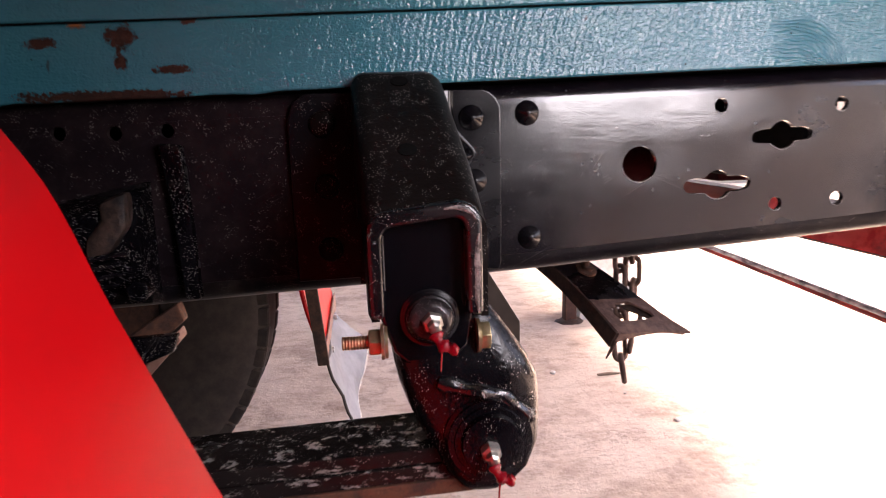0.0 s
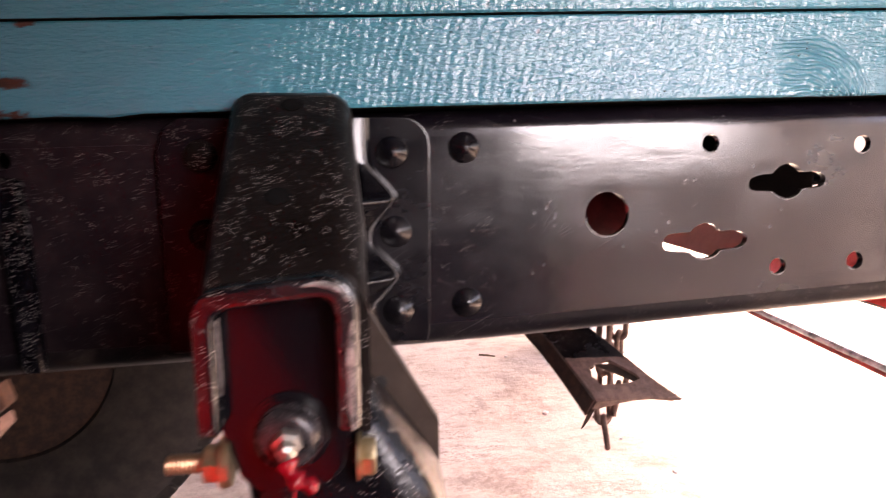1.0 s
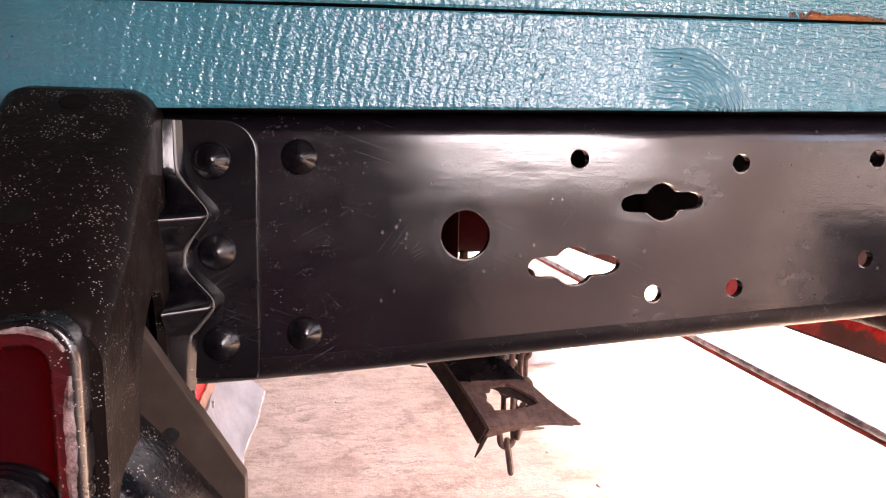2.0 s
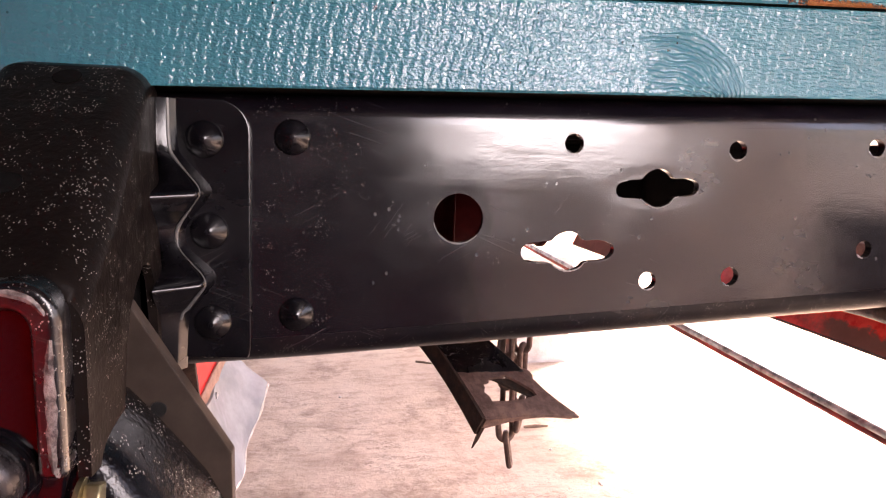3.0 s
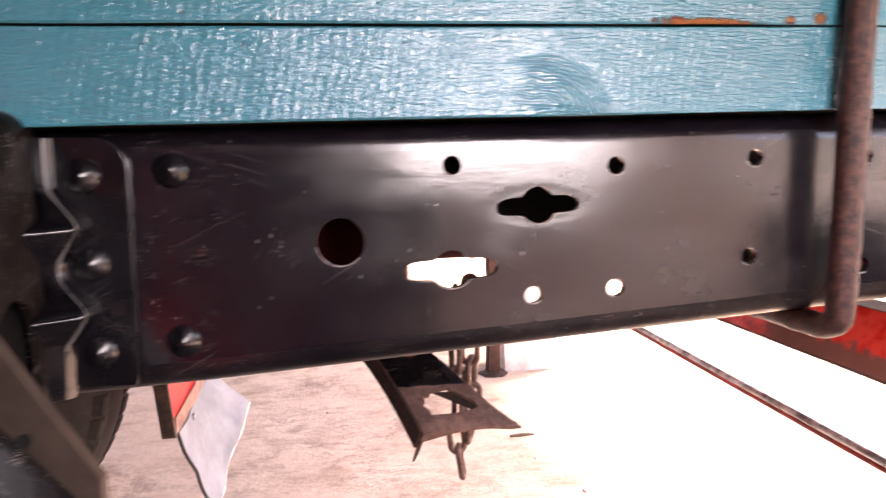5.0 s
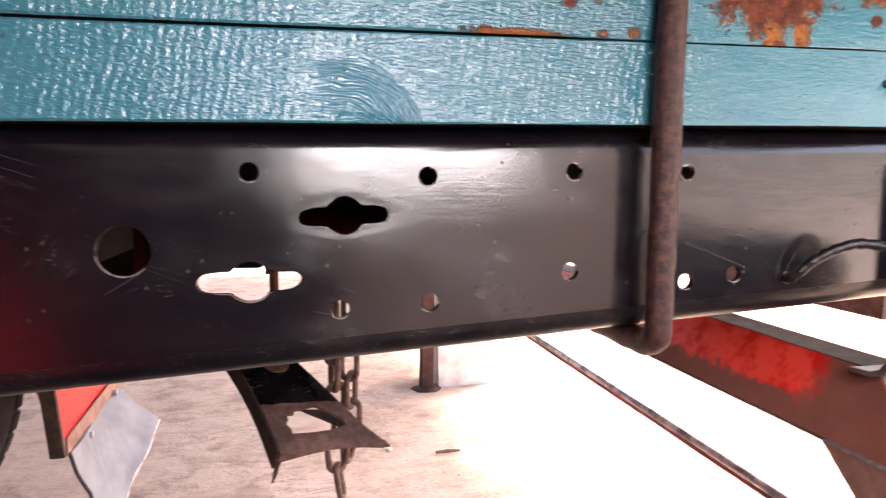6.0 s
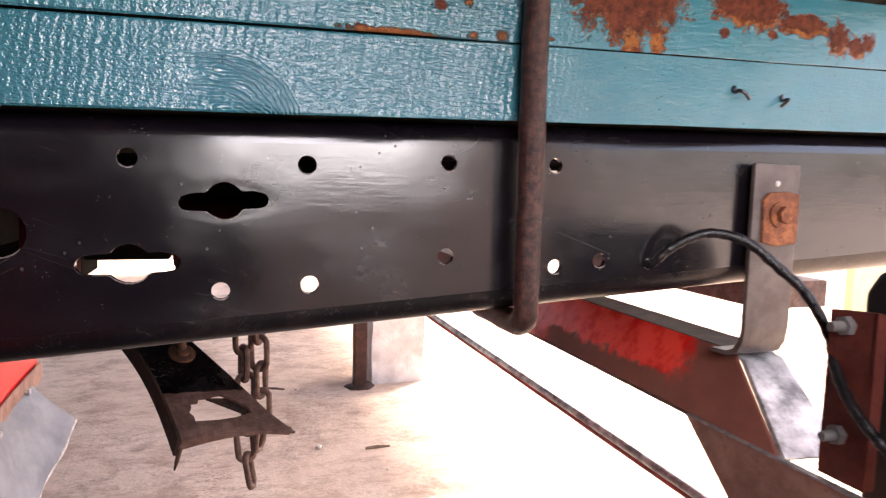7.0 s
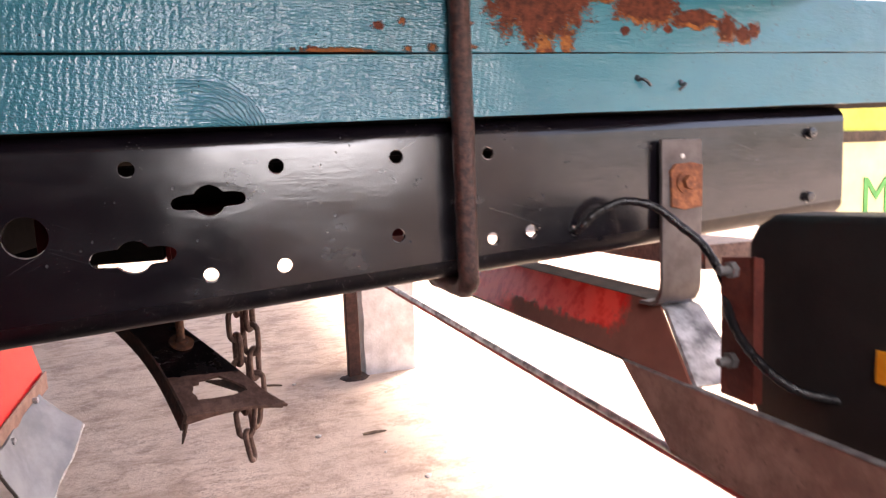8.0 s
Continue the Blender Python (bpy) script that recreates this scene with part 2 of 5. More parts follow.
    base = m.mix(bare, base, rusty)
    # flakes where yellow-brown wood shows
    flakes = [((0.362, 0.0118), (0.034, 0.0026)), ((0.421, 0.040), (0.0032, 0.0030)), ((0.425, 0.015), (0.0034, 0.0026)), ((0.449, 0.017), (0.0040, 0.0036)), ((0.488, 0.019), (0.0045, 0.0018)), ((0.485, 0.040), (0.0045, 0.0022))] if upper else [((0.463, -0.054), (0.008, 0.006)), ((-0.365, -0.010), (0.006, 0.003))]
    torn = None
    for c, hs in flakes:
        p = m.patch(c, hs, 0.25, 0.80, 160 if hs[0] > 0.02 else 330)
        torn = p if torn is None else m.math("MAXIMUM", torn, p)
    base = m.mix(torn, base, m.mix(m.noise(150, 4, 0.7), (0.09, 0.03, 0.014), (0.40, 0.15, 0.045)))
    if upper:
        # golden rims along the lower edges of the large patches
        inner, small = None, None
        for c, hs in spots[:7]:
            p = m.patch((c[0], c[1] + 0.005), hs, 0.10, ragged if hs[0] > 0.02 else 0.62, 70 if hs[0] > 0.02 else 130)
            inner = p if inner is None else m.math("MAXIMUM", inner, p)
        for c, hs in spots[9:]:
            p = m.patch(c, (hs[0] * 1.6, hs[1] * 1.6), 0.1, 0.3)
            small = p if small is None else m.math("MAXIMUM", small, p)
        inner = m.math("MAXIMUM", inner, small)
        rim = m.math("MULTIPLY", m.math("SUBTRACT", bare, m.math("MULTIPLY", bare, inner)), m.step(m.noise(95, 5, 0.7), 0.42, 0.56))
        base = m.mix(m.math("MULTIPLY", rim, 0.85), base, m.mix(m.noise(260, 3, 0.7), (0.14, 0.035, 0.012), (0.50, 0.21, 0.05)))
    bare = m.math("MAXIMUM", bare, torn)
    h = m.math("SUBTRACT", h, m.math("MULTIPLY", bare, 1.6))
    r = m.math("ADD", 0.03, m.math("ADD", m.math("MULTIPLY", bare, 0.5), m.math("MULTIPLY", grain, 0.12)))
    keep = m.math("SUBTRACT", 1.0, bare)
    return m.done(base, r, 0.0, h, 0.9, 0.0012, m.math("MULTIPLY", keep, 0.4), m.math("ADD", 0.15, m.math("MULTIPLY", keep, 0.6)), 0.05)


def red_paint(name, worn=0.0):
    m = Nodes(name)
    a = m.noise(7, 4, 0.6)
    base = m.mix(a, (0.60, 0.006, 0.008), (0.70, 0.010, 0.011))
    r = m.math("ADD", 0.28, m.math("MULTIPLY", a, 0.12))
    h = m.math("ADD", a, m.math("MULTIPLY", m.noise(90, 3, 0.5), 0.1))
    if worn:
        band = m.math("ADD", m.math("MULTIPLY", m.axis(2), 22.0), m.math("MULTIPLY", m.noise(30, 6, 0.7), 1.1))
        end = m.step(m.math("ADD", m.axis(1), m.math("MULTIPLY", m.noise(35, 5, 0.7), 0.09)), -0.265, -0.30)
        far = m.step(m.math("ADD", m.axis(1), m.math("MULTIPLY", m.noise(18, 5, 0.7), 0.2)), 0.10, 0.02)
        outer = m.step(m.math("ADD", m.axis(1), m.math("MULTIPLY", m.noise(18, 5, 0.7), 0.1)), 0.38, 0.46)
        w = m.math("MAXIMUM", m.math("MAXIMUM", outer, m.math("MULTIPLY", m.step(band, 1.15, 1.00), far)), end)
        brown = m.mix(m.noise(22, 5, 0.65), (0.17, 0.060, 0.044), (0.34, 0.135, 0.098))
        blotch = m.step(m.noise(38, 4, 0.6), 0.34, 0.56)
        base = m.mix(w, m.mix(blotch, (0.80, 0.016, 0.012), (1.0, 0.085, 0.055)), brown)
        r = m.math("ADD", r, m.math("MULTIPLY", w, 0.4))
    else:
        spots = m.step(m.noise(42, 3, 0.6), 0.74, 0.77)
        base = m.mix(m.math("MULTIPLY", spots, 0.5), base, (0.7, 0.25, 0.2))
    return m.done(base, r, 0.0, h, 0.03, 0.004, 0.0, 0.16)


def plain(name, lo, hi, scale, rough, metal=0.0, bump=0.4, dist=0.001, coat=0.0, speck=None, spec=0.5):
    m = Nodes(name)
    a, b = m.noise(scale, 5, 0.65), m.noise(scale * 7, 3, 0.6)
    base = m.mix(m.step(a, 0.3, 0.7), lo, hi)
    if speck:
        base = m.mix(m.step(b, 0.62, 0.7), base, speck)
    return m.done(base, m.math("ADD", rough - 0.08, m.math("MULTIPLY", b, 0.16)), metal, m.math("ADD", a, m.math("MULTIPLY", b, 0.5)), bump, dist, coat, spec)


def ground_material():
    m = Nodes("worn_concrete")
    big, mid, fine = m.noise(0.9, 5, 0.6), m.noise(5, 6, 0.65), m.noise(45, 5, 0.7)
    base = m.mix(m.step(big, 0.3, 0.7), (0.54, 0.43, 0.345), (0.67, 0.56, 0.47))
    base = m.mix(m.step(mid, 0.46, 0.70, 0.0, 0.65), base, (0.34, 0.24, 0.18))
    base = m.mix(m.step(fine, 0.6, 0.78, 0.0, 0.22), base, (0.20, 0.15, 0.12))
    streak = m.step(m.noise(9, 6, 0.72, m.map(scale=(0.7, 1.5, 1))), 0.46, 0.68, 0.0, 0.55)
    base = m.mix(streak, base, (0.31, 0.22, 0.16))
    blot = m.math("MULTIPLY", m.step(m.noise(3.2, 7, 0.75, m.map((4, 2, 0))), 0.50, 0.62), m.step(fine, 0.35, 0.6, 0.3, 0.75))
    base = m.mix(blot, base, (0.27, 0.19, 0.145))
    crack = m.step(m.math("ABSOLUTE", m.math("SUBTRACT", m.noise(7, 6, 0.7, m.map(scale=(0.5, 1.4, 1))), 0.5)), 0.012, 0.003)
    base = m.mix(m.math("MULTIPLY", crack, m.step(big, 0.48, 0.6, 0.0, 0.7)), base, (0.17, 0.12, 0.095))
    # unseen near side painted darker, as shade, for a darker reflection in the rail
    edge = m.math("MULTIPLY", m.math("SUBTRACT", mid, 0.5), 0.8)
    near_dark = m.math("MULTIPLY", m.step(m.math("ADD", m.axis(1), edge), 0.55, 0.15), m.step(m.math("ADD", m.axis(0), edge), 1.9, 1.3))
    base = m.mix(near_dark, base, m.mix(fine, (0.03, 0.022, 0.018), (0.065, 0.05, 0.04)))
    h = m.math("ADD", m.math("MULTIPLY", mid, 2.0), fine)
    return m.done(base, m.math("ADD", 0.72, m.math("MULTIPLY", fine, 0.2)), 0.0, h, 0.5, 0.01)


RAIL_BLACK = black_paint("rail_black_paint", 0.45, 0.09, 0.30, 0.05, until=1.60, coat=0.5, spec=0.80, scars=0.11, wide=0.5, cloudy=0.17, veil=0.22, tone=((0.0040, 0.0028, 0.0048), (0.0082, 0.0055, 0.0088)),
                         dents=[(x + 1.6, z - 0.7603, rx, rz, deep) for x, z, rx, rz, deep in ((0.106, 0.924, 0.0175, 0.0175, 0.10), (0.245, 0.9465, 0.031, 0.012, 0.14), (0.183, 0.9025, 0.031, 0.012, 0.14))])
RAIL_LOW = black_paint("dusty_rail_black_paint", 0.3, 0.24, 0.30, 0.5, coat=0.08, spec=0.28)
PLATE_BLACK = black_paint("plate_black_paint", 0.25, 0.14, 0.25, 0.06, coat=0.25, spec=0.45, scars=0.1, dense=-0.12)
WET_BLACK = black_paint("wet_greasy_black_paint", 0.8, 0.10, 1.0, 0.15, True, worn=0.655, dense=0.0, coat=0.18, spec=0.32, scars=0.0)
GREASY = black_paint("greasy_black_paint", 0.65, 0.14, 0.8, 0.8, dense=0.05, coat=0.0, spec=0.15)
CAST_BLACK = black_paint("speckled_black_paint", 0.78, 0.30, 0.6, 0.05, coat=0.0, spec=0.07, scars=0.0, dots=760, dense=0.015, tone=((0.0064, 0.0045, 0.0041), (0.016, 0.0110, 0.0097)))
CUP_BLACK = black_paint("smooth_black_paint", 0.0, 0.09, 0.10, 0.0, coat=0.2, spec=0.35, scars=0.0, cloudy=0.0)
SPRING_BLACK = black_paint("greasy_streaked_black_paint", 0.8, 0.12, 0.8, 0.15, True, worn=0.55, dense=0.0, coat=0.0, spec=0.2, scars=0.0, streaks=(0.8, 1, 2.4), tone=((0.009, 0.0068, 0.0068), (0.020, 0.015, 0.0145)))
RIM_BLACK = black_paint("scuffed_black_paint", 0.9, 0.12, 0.5, 0.1, True)
DULL_BLACK = black_paint("dull_speckled_black_paint", 0.5, 0.24, 0.4, 0.06, coat=0.04, spec=0.12, scars=0.0)
DARK_BLACK = black_paint("old_black_paint", 0.35, 0.2, 0.5, 0.12)
RUST = rust("brown_rust")
RUST_RED = rust("red_rust", (0.13, 0.04, 0.02), (0.42, 0.15, 0.06), 70)
RUST_PRIMER = rust("red_oxide_primer", (0.075, 0.014, 0.01), (0.15, 0.032, 0.02), 30, 0.55)
BROWN = rust("brown_worn_paint", (0.22, 0.115, 0.086), (0.40, 0.235, 0.18), 20, 0.55)
BOLT_RUST = rust("dark_purple_brown_rust", (0.020, 0.010, 0.009), (0.105, 0.044, 0.034), 150, 0.42)
BROWN_RUST = rust("brown_rusted_steel", (0.085, 0.046, 0.038), (0.20, 0.12, 0.098), 45, 0.6)
POST_RUST = rust("dark_red_rust", (0.042, 0.019, 0.015), (0.095, 0.040, 0.029), 26, 0.8)
SCRAPE_BROWN = rust("greasy_scraped_steel", (0.008, 0.006, 0.006), (0.11, 0.065, 0.050), 42, 0.5)
RUST_DARK = rust("dark_rust", (0.03, 0.02, 0.017), (0.085, 0.045, 0.032), 50)
TEAL_LOW, TEAL_UP = teal_timber("teal_painted_timber", False), teal_timber("teal_painted_worn_timber", True)
RED, RED_WORN = red_paint("red_gloss_paint"), red_paint("worn_red_paint", 0.55)
RUBBER = plain("dusty_black_rubber", (0.016, 0.013, 0.012), (0.045, 0.036, 0.031), 22, 0.75, 0, 0.5)
FLAP = plain("grey_rubber_sheet", (0.165, 0.175, 0.198), (0.29, 0.305, 0.33), 7, 0.6, 0, 0.3)
GALV = plain("scuffed_galvanised_steel", (0.20, 0.20, 0.215), (0.92, 0.93, 0.94), 34, 0.34, 0.45, 0.5)
STEEL = plain("grey_primed_steel", (0.115, 0.11, 0.108), (0.20, 0.19, 0.185), 25, 0.45, 0.2)
STRAP = plain("worn_dark_grey_paint", (0.055, 0.040, 0.038), (0.135, 0.115, 0.11), 25, 0.42, 0.1)
STEEL_EDGE = plain("bright_edge_steel", (0.25, 0.24, 0.24), (0.5, 0.48, 0.47), 90, 0.35, 0.6)
NIPPLE = plain("dull_zinc_plating", (0.30, 0.29, 0.27), (0.46, 0.44, 0.40), 90, 0.34, 0.9, 0.15)
COLLAR = plain("greasy_grey_steel", (0.012, 0.010, 0.011), (0.055, 0.047, 0.049), 70, 0.26, 0.25, 0.4)
BRASS = plain("yellow_zinc_plating", (0.46, 0.36, 0.20), (0.68, 0.57, 0.36), 60, 0.32, 0.9, 0.2)
COPPER = plain("coppery_zinc_thread", (0.38, 0.21, 0.12), (0.58, 0.36, 0.22), 80, 0.35, 0.85, 0.2)
GREASE = plain("red_grease", (0.22, 0.003, 0.010), (0.36, 0.008, 0.016), 120, 0.16, 0, 0.6, 0.002, 0.6)
SCRAPED = plain("scraped_primer", (0.03, 0.02, 0.02), (0.29, 0.25, 0.235), 230, 0.5, 0, 0.6)
DEEP_RED = plain("deep_red_paint", (0.022, 0.002, 0.003), (0.042, 0.004, 0.005), 20, 0.7, 0, 0.3, 0.001, 0, None, 0.05)
LAMP_BLACK = plain("matt_black_plastic", (0.004, 0.004, 0.004), (0.009, 0.008, 0.008), 40, 0.5, 0, 0.3)
# near-black that stands in for the shade behind holes and inside openings
VOID = plain("shade_black", (0.004, 0.004, 0.004), (0.008, 0.007, 0.007), 40, 0.9, 0, 0.3, 0.001, 0, None, 0.05)
CABLE = plain("black_wrapped_cable", (0.005, 0.005, 0.006), (0.016, 0.015, 0.016), 120, 0.25, 0, 0.4, 0.002, 0, None, 0.4)
ORANGE = plain("amber_lens", (0.65, 0.20, 0.01), (0.75, 0.28, 0.02), 60, 0.2)
OLD_WOOD = plain("dark_weathered_wood", (0.035, 0.026, 0.02), (0.10, 0.07, 0.05), 20, 0.8, 0, 0.6)
RED_BAR = rust("rust_with_red_paint", (0.20, 0.035, 0.03), (0.75, 0.085, 0.07), 14, 0.45)
# dark colour that paints the shade under the beams
UNDERSIDE_SHADE = plain("underside_shade", (0.012, 0.010, 0.009), (0.025, 0.020, 0.017), 30, 0.9, 0, 0.5, 0.001, 0, None, 0.05)
BROWN_BLACK = plain("brown_black_paint", (0.030, 0.021, 0.017), (0.055, 0.040, 0.032), 18, 0.5, 0, 0.2, 0.001, 0, None, 0.2)
CHIP = plain("brown_wood_chip", (0.12, 0.08, 0.055), (0.24, 0.17, 0.12), 60, 0.8)
# dark tone of added walls, set for dark reflections in the rail
DARK_WALL = plain("dark_wall_wash", (0.022, 0.020, 0.026), (0.048, 0.042, 0.052), 6, 0.85)
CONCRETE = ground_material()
WHITEWASH = plain("whitewashed_concrete", (0.55, 0.53, 0.51), (0.82, 0.81, 0.80), 9, 0.8, 0, 0.6, 0.006)
YARD_WALL = plain("pale_grey_wash", (0.36, 0.35, 0.36), (0.54, 0.53, 0.54), 2.5, 0.85)
BEIGE_WALL = plain("beige_plaster", (0.34, 0.30, 0.265), (0.45, 0.40, 0.36), 2.5, 0.85)
# pale tone of added wall sections, set for bright reflections in the rail
PALE_WALL = plain("pale_wall_wash", (0.66, 0.61, 0.60), (0.83, 0.77, 0.76), 5, 0.85)
YELLOW = plain("yellow_green_paint", (0.55, 0.62, 0.06), (0.68, 0.72, 0.12), 4, 0.5, 0, 0.2)
PALE = plain("pale_yellow_paint", (0.72, 0.72, 0.36), (0.80, 0.80, 0.48), 4, 0.5, 0, 0.2)
GREEN = plain("green_lettering_paint", (0.06, 0.35, 0.07), (0.09, 0.42, 0.10), 9, 0.5, 0, 0.2)
PEBBLE = plain("pale_stone", (0.5, 0.45, 0.4), (0.8, 0.77, 0.73), 60, 0.8)


# ---- mesh helpers ----
def thing(name, at=(0, 0, 0), label="", category="", group="", kind=""):
    ob = new(name)
    ob.location = at
    return tagged(ob, label, category, group, kind)


def top_of(ob):
    while ob.parent:
        ob = ob.parent
    return ob


def part(name, bm, material, parent=None, label="", smooth=40):
    """Links a bmesh, built in the world's coordinates, as one mesh object under a thing or a part."""
    if parent is not None:
        bmesh.ops.translate(bm, verts=bm.verts, vec=-top_of(parent).location)
    bmesh.ops.recalc_face_normals(bm, faces=bm.faces)
    me = bpy.data.meshes.new(name)
    limit = radians(smooth)
    for e in bm.edges:
        e.smooth = len(e.link_faces) == 2 and e.calc_face_angle(0) < limit
    for f in bm.faces:
        f.smooth = True
    bm.to_mesh(me)
    bm.free()
    me.materials.append(material)
    ob = new(name, me)
    if parent is not None:
        ob.parent = parent
    even = ob.modifiers.new("even_normals", "WEIGHTED_NORMAL")
    even.keep_sharp, even.weight = True, 80
    return tagged(ob, label)


def bevelled(bm, width, segments=2, angle=30):
    es = [e for e in bm.edges if len(e.link_faces) == 2 and e.calc_face_angle(0) > radians(angle)]
    if width > 0:
        bmesh.ops.bevel(bm, geom=es, offset=width, segments=segments, affect="EDGES", profile=0.5, clamp_overlap=True)
    return bm


def solid(loops, caps=True):
    """A skin over a row of loops, all with the same number of points."""
    bm = bmesh.new()
    vs = [[bm.verts.new(p) for p in loop] for loop in loops]
    n = len(vs[0])
    for a, b in zip(vs, vs[1:]):
        for i in range(n):
            bm.faces.new((a[i], a[(i + 1) % n], b[(i + 1) % n], b[i]))
    if caps:
        bm.faces.new(vs[0][::-1])
        bm.faces.new(vs[-1])
    bmesh.ops.recalc_face_normals(bm, faces=bm.faces)
    return bm


def add(bm, other):
    me = bpy.data.meshes.new("scratch")
    other.to_mesh(me)
    other.free()
    bm.from_mesh(me)
    bpy.data.meshes.remove(me)
    return bm


def box(lo, hi, bevel=0.0, segments=2):
    (a, b, c), (d, e, f) = lo, hi
    return bevelled(solid([[(a, b, c), (d, b, c), (d, e, c), (a, e, c)], [(a, b, f), (d, b, f), (d, e, f), (a, e, f)]]), bevel, segments)


def slab(outline, lo, hi, axis="y", bevel=0.0, segments=2):
    """An outline in the plane across the axis (x-z for y, y-z for x, x-y for z), from lo to hi along it."""
    put = {"y": lambda p, v: (p[0], v, p[1]), "x": lambda p, v: (v, p[0], p[1]), "z": lambda p, v: (p[0], p[1], v)}[axis]
    return bevelled(solid([[put(p, lo) for p in outline], [put(p, hi) for p in outline]]), bevel, segments)


def tube(points, radius, sides=14, caps=True, wobble=0.0):
    pts = [Vector(p) for p in points]
    loops, normal = [], None
    for i, p in enumerate(pts):
        d = (pts[min(i + 1, len(pts) - 1)] - pts[max(i - 1, 0)]).normalized()
        if normal is None:
            normal = d.orthogonal().normalized()
        normal = (normal - d * normal.dot(d)).normalized()
        other = d.cross(normal)
        r = radius[i] if isinstance(radius, (list, tuple)) else radius
        loop = []
        for k in range(sides):
            a = 2 * math.pi * k / sides
            q = normal * math.cos(a) + other * math.sin(a)
            loop.append(p + q * (r * (1 + wobble * noise.noise((p + q * r) * 90))))
        loops.append(loop)
    return solid(loops, caps)


def turned(centre, axis, rings, sides=28):
    """A turned piece: rings of (distance along the axis, radius)."""
    d = Vector(axis).normalized()
    a = d.orthogonal().normalized()
    b = d.cross(a)
    loops = []
    for s, r in rings:
        loops.append([Vector(centre) + d * s + (a * math.cos(2 * math.pi * k / sides) + b * math.sin(2 * math.pi * k / sides)) * max(r, 1e-4) for k in range(sides)])
    return solid(loops)


def smooth_path(points, steps=8):
    pts = [Vector(p) for p in points]
    out = []
    for i in range(len(pts) - 1):
        p0, p1, p2, p3 = pts[max(i - 1, 0)], pts[i], pts[i + 1], pts[min(i + 2, len(pts) - 1)]
        for k in range(steps):
            t = k / steps
            out.append(0.5 * ((2 * p1) + (p2 - p0) * t + (2 * p0 - 5 * p1 + 4 * p2 - p3) * t * t + (3 * p1 - p0 - 3 * p2 + p3) * t ** 3))
    return out + [pts[-1]]


def pierced(outline, holes, lo, hi, place):
    """A plate with holes right through it. place(u, v, w) gives the world point."""
    from mathutils.geometry import delaunay_2d_cdt
    verts, faces = [], []
    for loop in [outline] + holes:
        start = len(verts)
        verts += [Vector(p) for p in loop]
        faces.append(list(range(start, len(verts))))
    vs, _, tris, *_ = delaunay_2d_cdt(verts, [], faces, 2, 1e-6)
    bm = bmesh.new()
    front = [bm.verts.new(place(v.x, v.y, lo)) for v in vs]
    back = [bm.verts.new(place(v.x, v.y, hi)) for v in vs]
    count = {}
    for t in tris:
        bm.faces.new([front[i] for i in t])
        bm.faces.new([back[i] for i in reversed(t)])
        for i, j in zip(t, list(t[1:]) + [t[0]]):
            count[frozenset((i, j))] = count.get(frozenset((i, j)), 0) + 1
    for e, n in count.items():
        if n == 1:
            i, j = tuple(e)
            bm.faces.new((front[i], front[j], back[j], back[i]))
    bmesh.ops.recalc_face_normals(bm, faces=bm.faces)
    return bm


def ring(cx, cz, r, n=28, wob=0.0, rz=None):
    return [(cx + r * (1 + wob * noise.noise((cx * 50 + math.cos(a), cz * 50 + math.sin(a), 0))) * math.cos(a), cz + (rz or r) * math.sin(a)) for a in (2 * math.pi * k / n for k in range(n))]


def slot(cx, cz, half, end, mid, n=40, turn=0.0):
    """A round hole with a rounded slot across it."""
    pts = []
    for k in range(4 * n):
        a = 2 * math.pi * k / (4 * n)
        c, s = math.cos(a), math.sin(a)
        r = mid
        # reach of the slot along this direction
        reach = abs(end / s) if abs(s) > 1e-6 else 1e9
        straight = half - end
        if abs(c) * reach > straight:
            q = straight * abs(c)
            reach = q + math.sqrt(max(end * end - straight * straight + q * q, 0))
        r = max(r, reach) if reach <= half + 1e-9 else r
        pts.append((c * r, s * r))
    for _ in range(5):
        pts = [((pts[i - 1][0] + 2 * x + pts[(i + 1) % len(pts)][0]) / 4, (pts[i - 1][1] + 2 * z + pts[(i + 1) % len(pts)][1]) / 4) for i, (x, z) in enumerate(pts)]
    ct, st = math.cos(turn), math.sin(turn)
    out = []
    for x, z in pts:
        x, z = x + 0.0007 * noise.noise((x * 130, z * 130, cx * 9)), z + 0.0007 * noise.noise((x * 130, z * 130, 4 + cx * 9))
        out.append((cx + x * ct - z * st, cz + x * st + z * ct))
    return out[::2]


def dome(at, axis, radius, height, foot=0.0015, nib=True):
    """A domed rivet head with a small nib."""
    rings = [(0, radius), (foot, radius * 0.99)]
    if nib:
        rings += [(foot + height * k, radius * q) for k, q in ((0.22, 0.88), (0.5, 0.64), (0.75, 0.42), (0.92, 0.24))]
    else:
        for k in range(1, 7):
            a = k / 7 * math.pi / 2
            rings.append((foot + height * math.sin(a), radius * math.cos(a) ** 1.35))
    if nib:
        rings += [(foot + height * 0.98, radius * 0.15), (foot + height * 1.08, radius * 0.13), (foot + height * 1.10, 0.0006)]
    return turned(at, axis, rings, 24)


def hexagon(at, axis, radius, height):
    return bevelled(turned(at, axis, [(0, radius), (height, radius)], 6), radius * 0.08, 1)


# ---- the frame of the truck ----
def rail_top(x):
    return 1.0005 + 0.0255 * x


def rail_low(x):
    return 0.8275 + (0.0655 if x > 0 else 0.042) * x


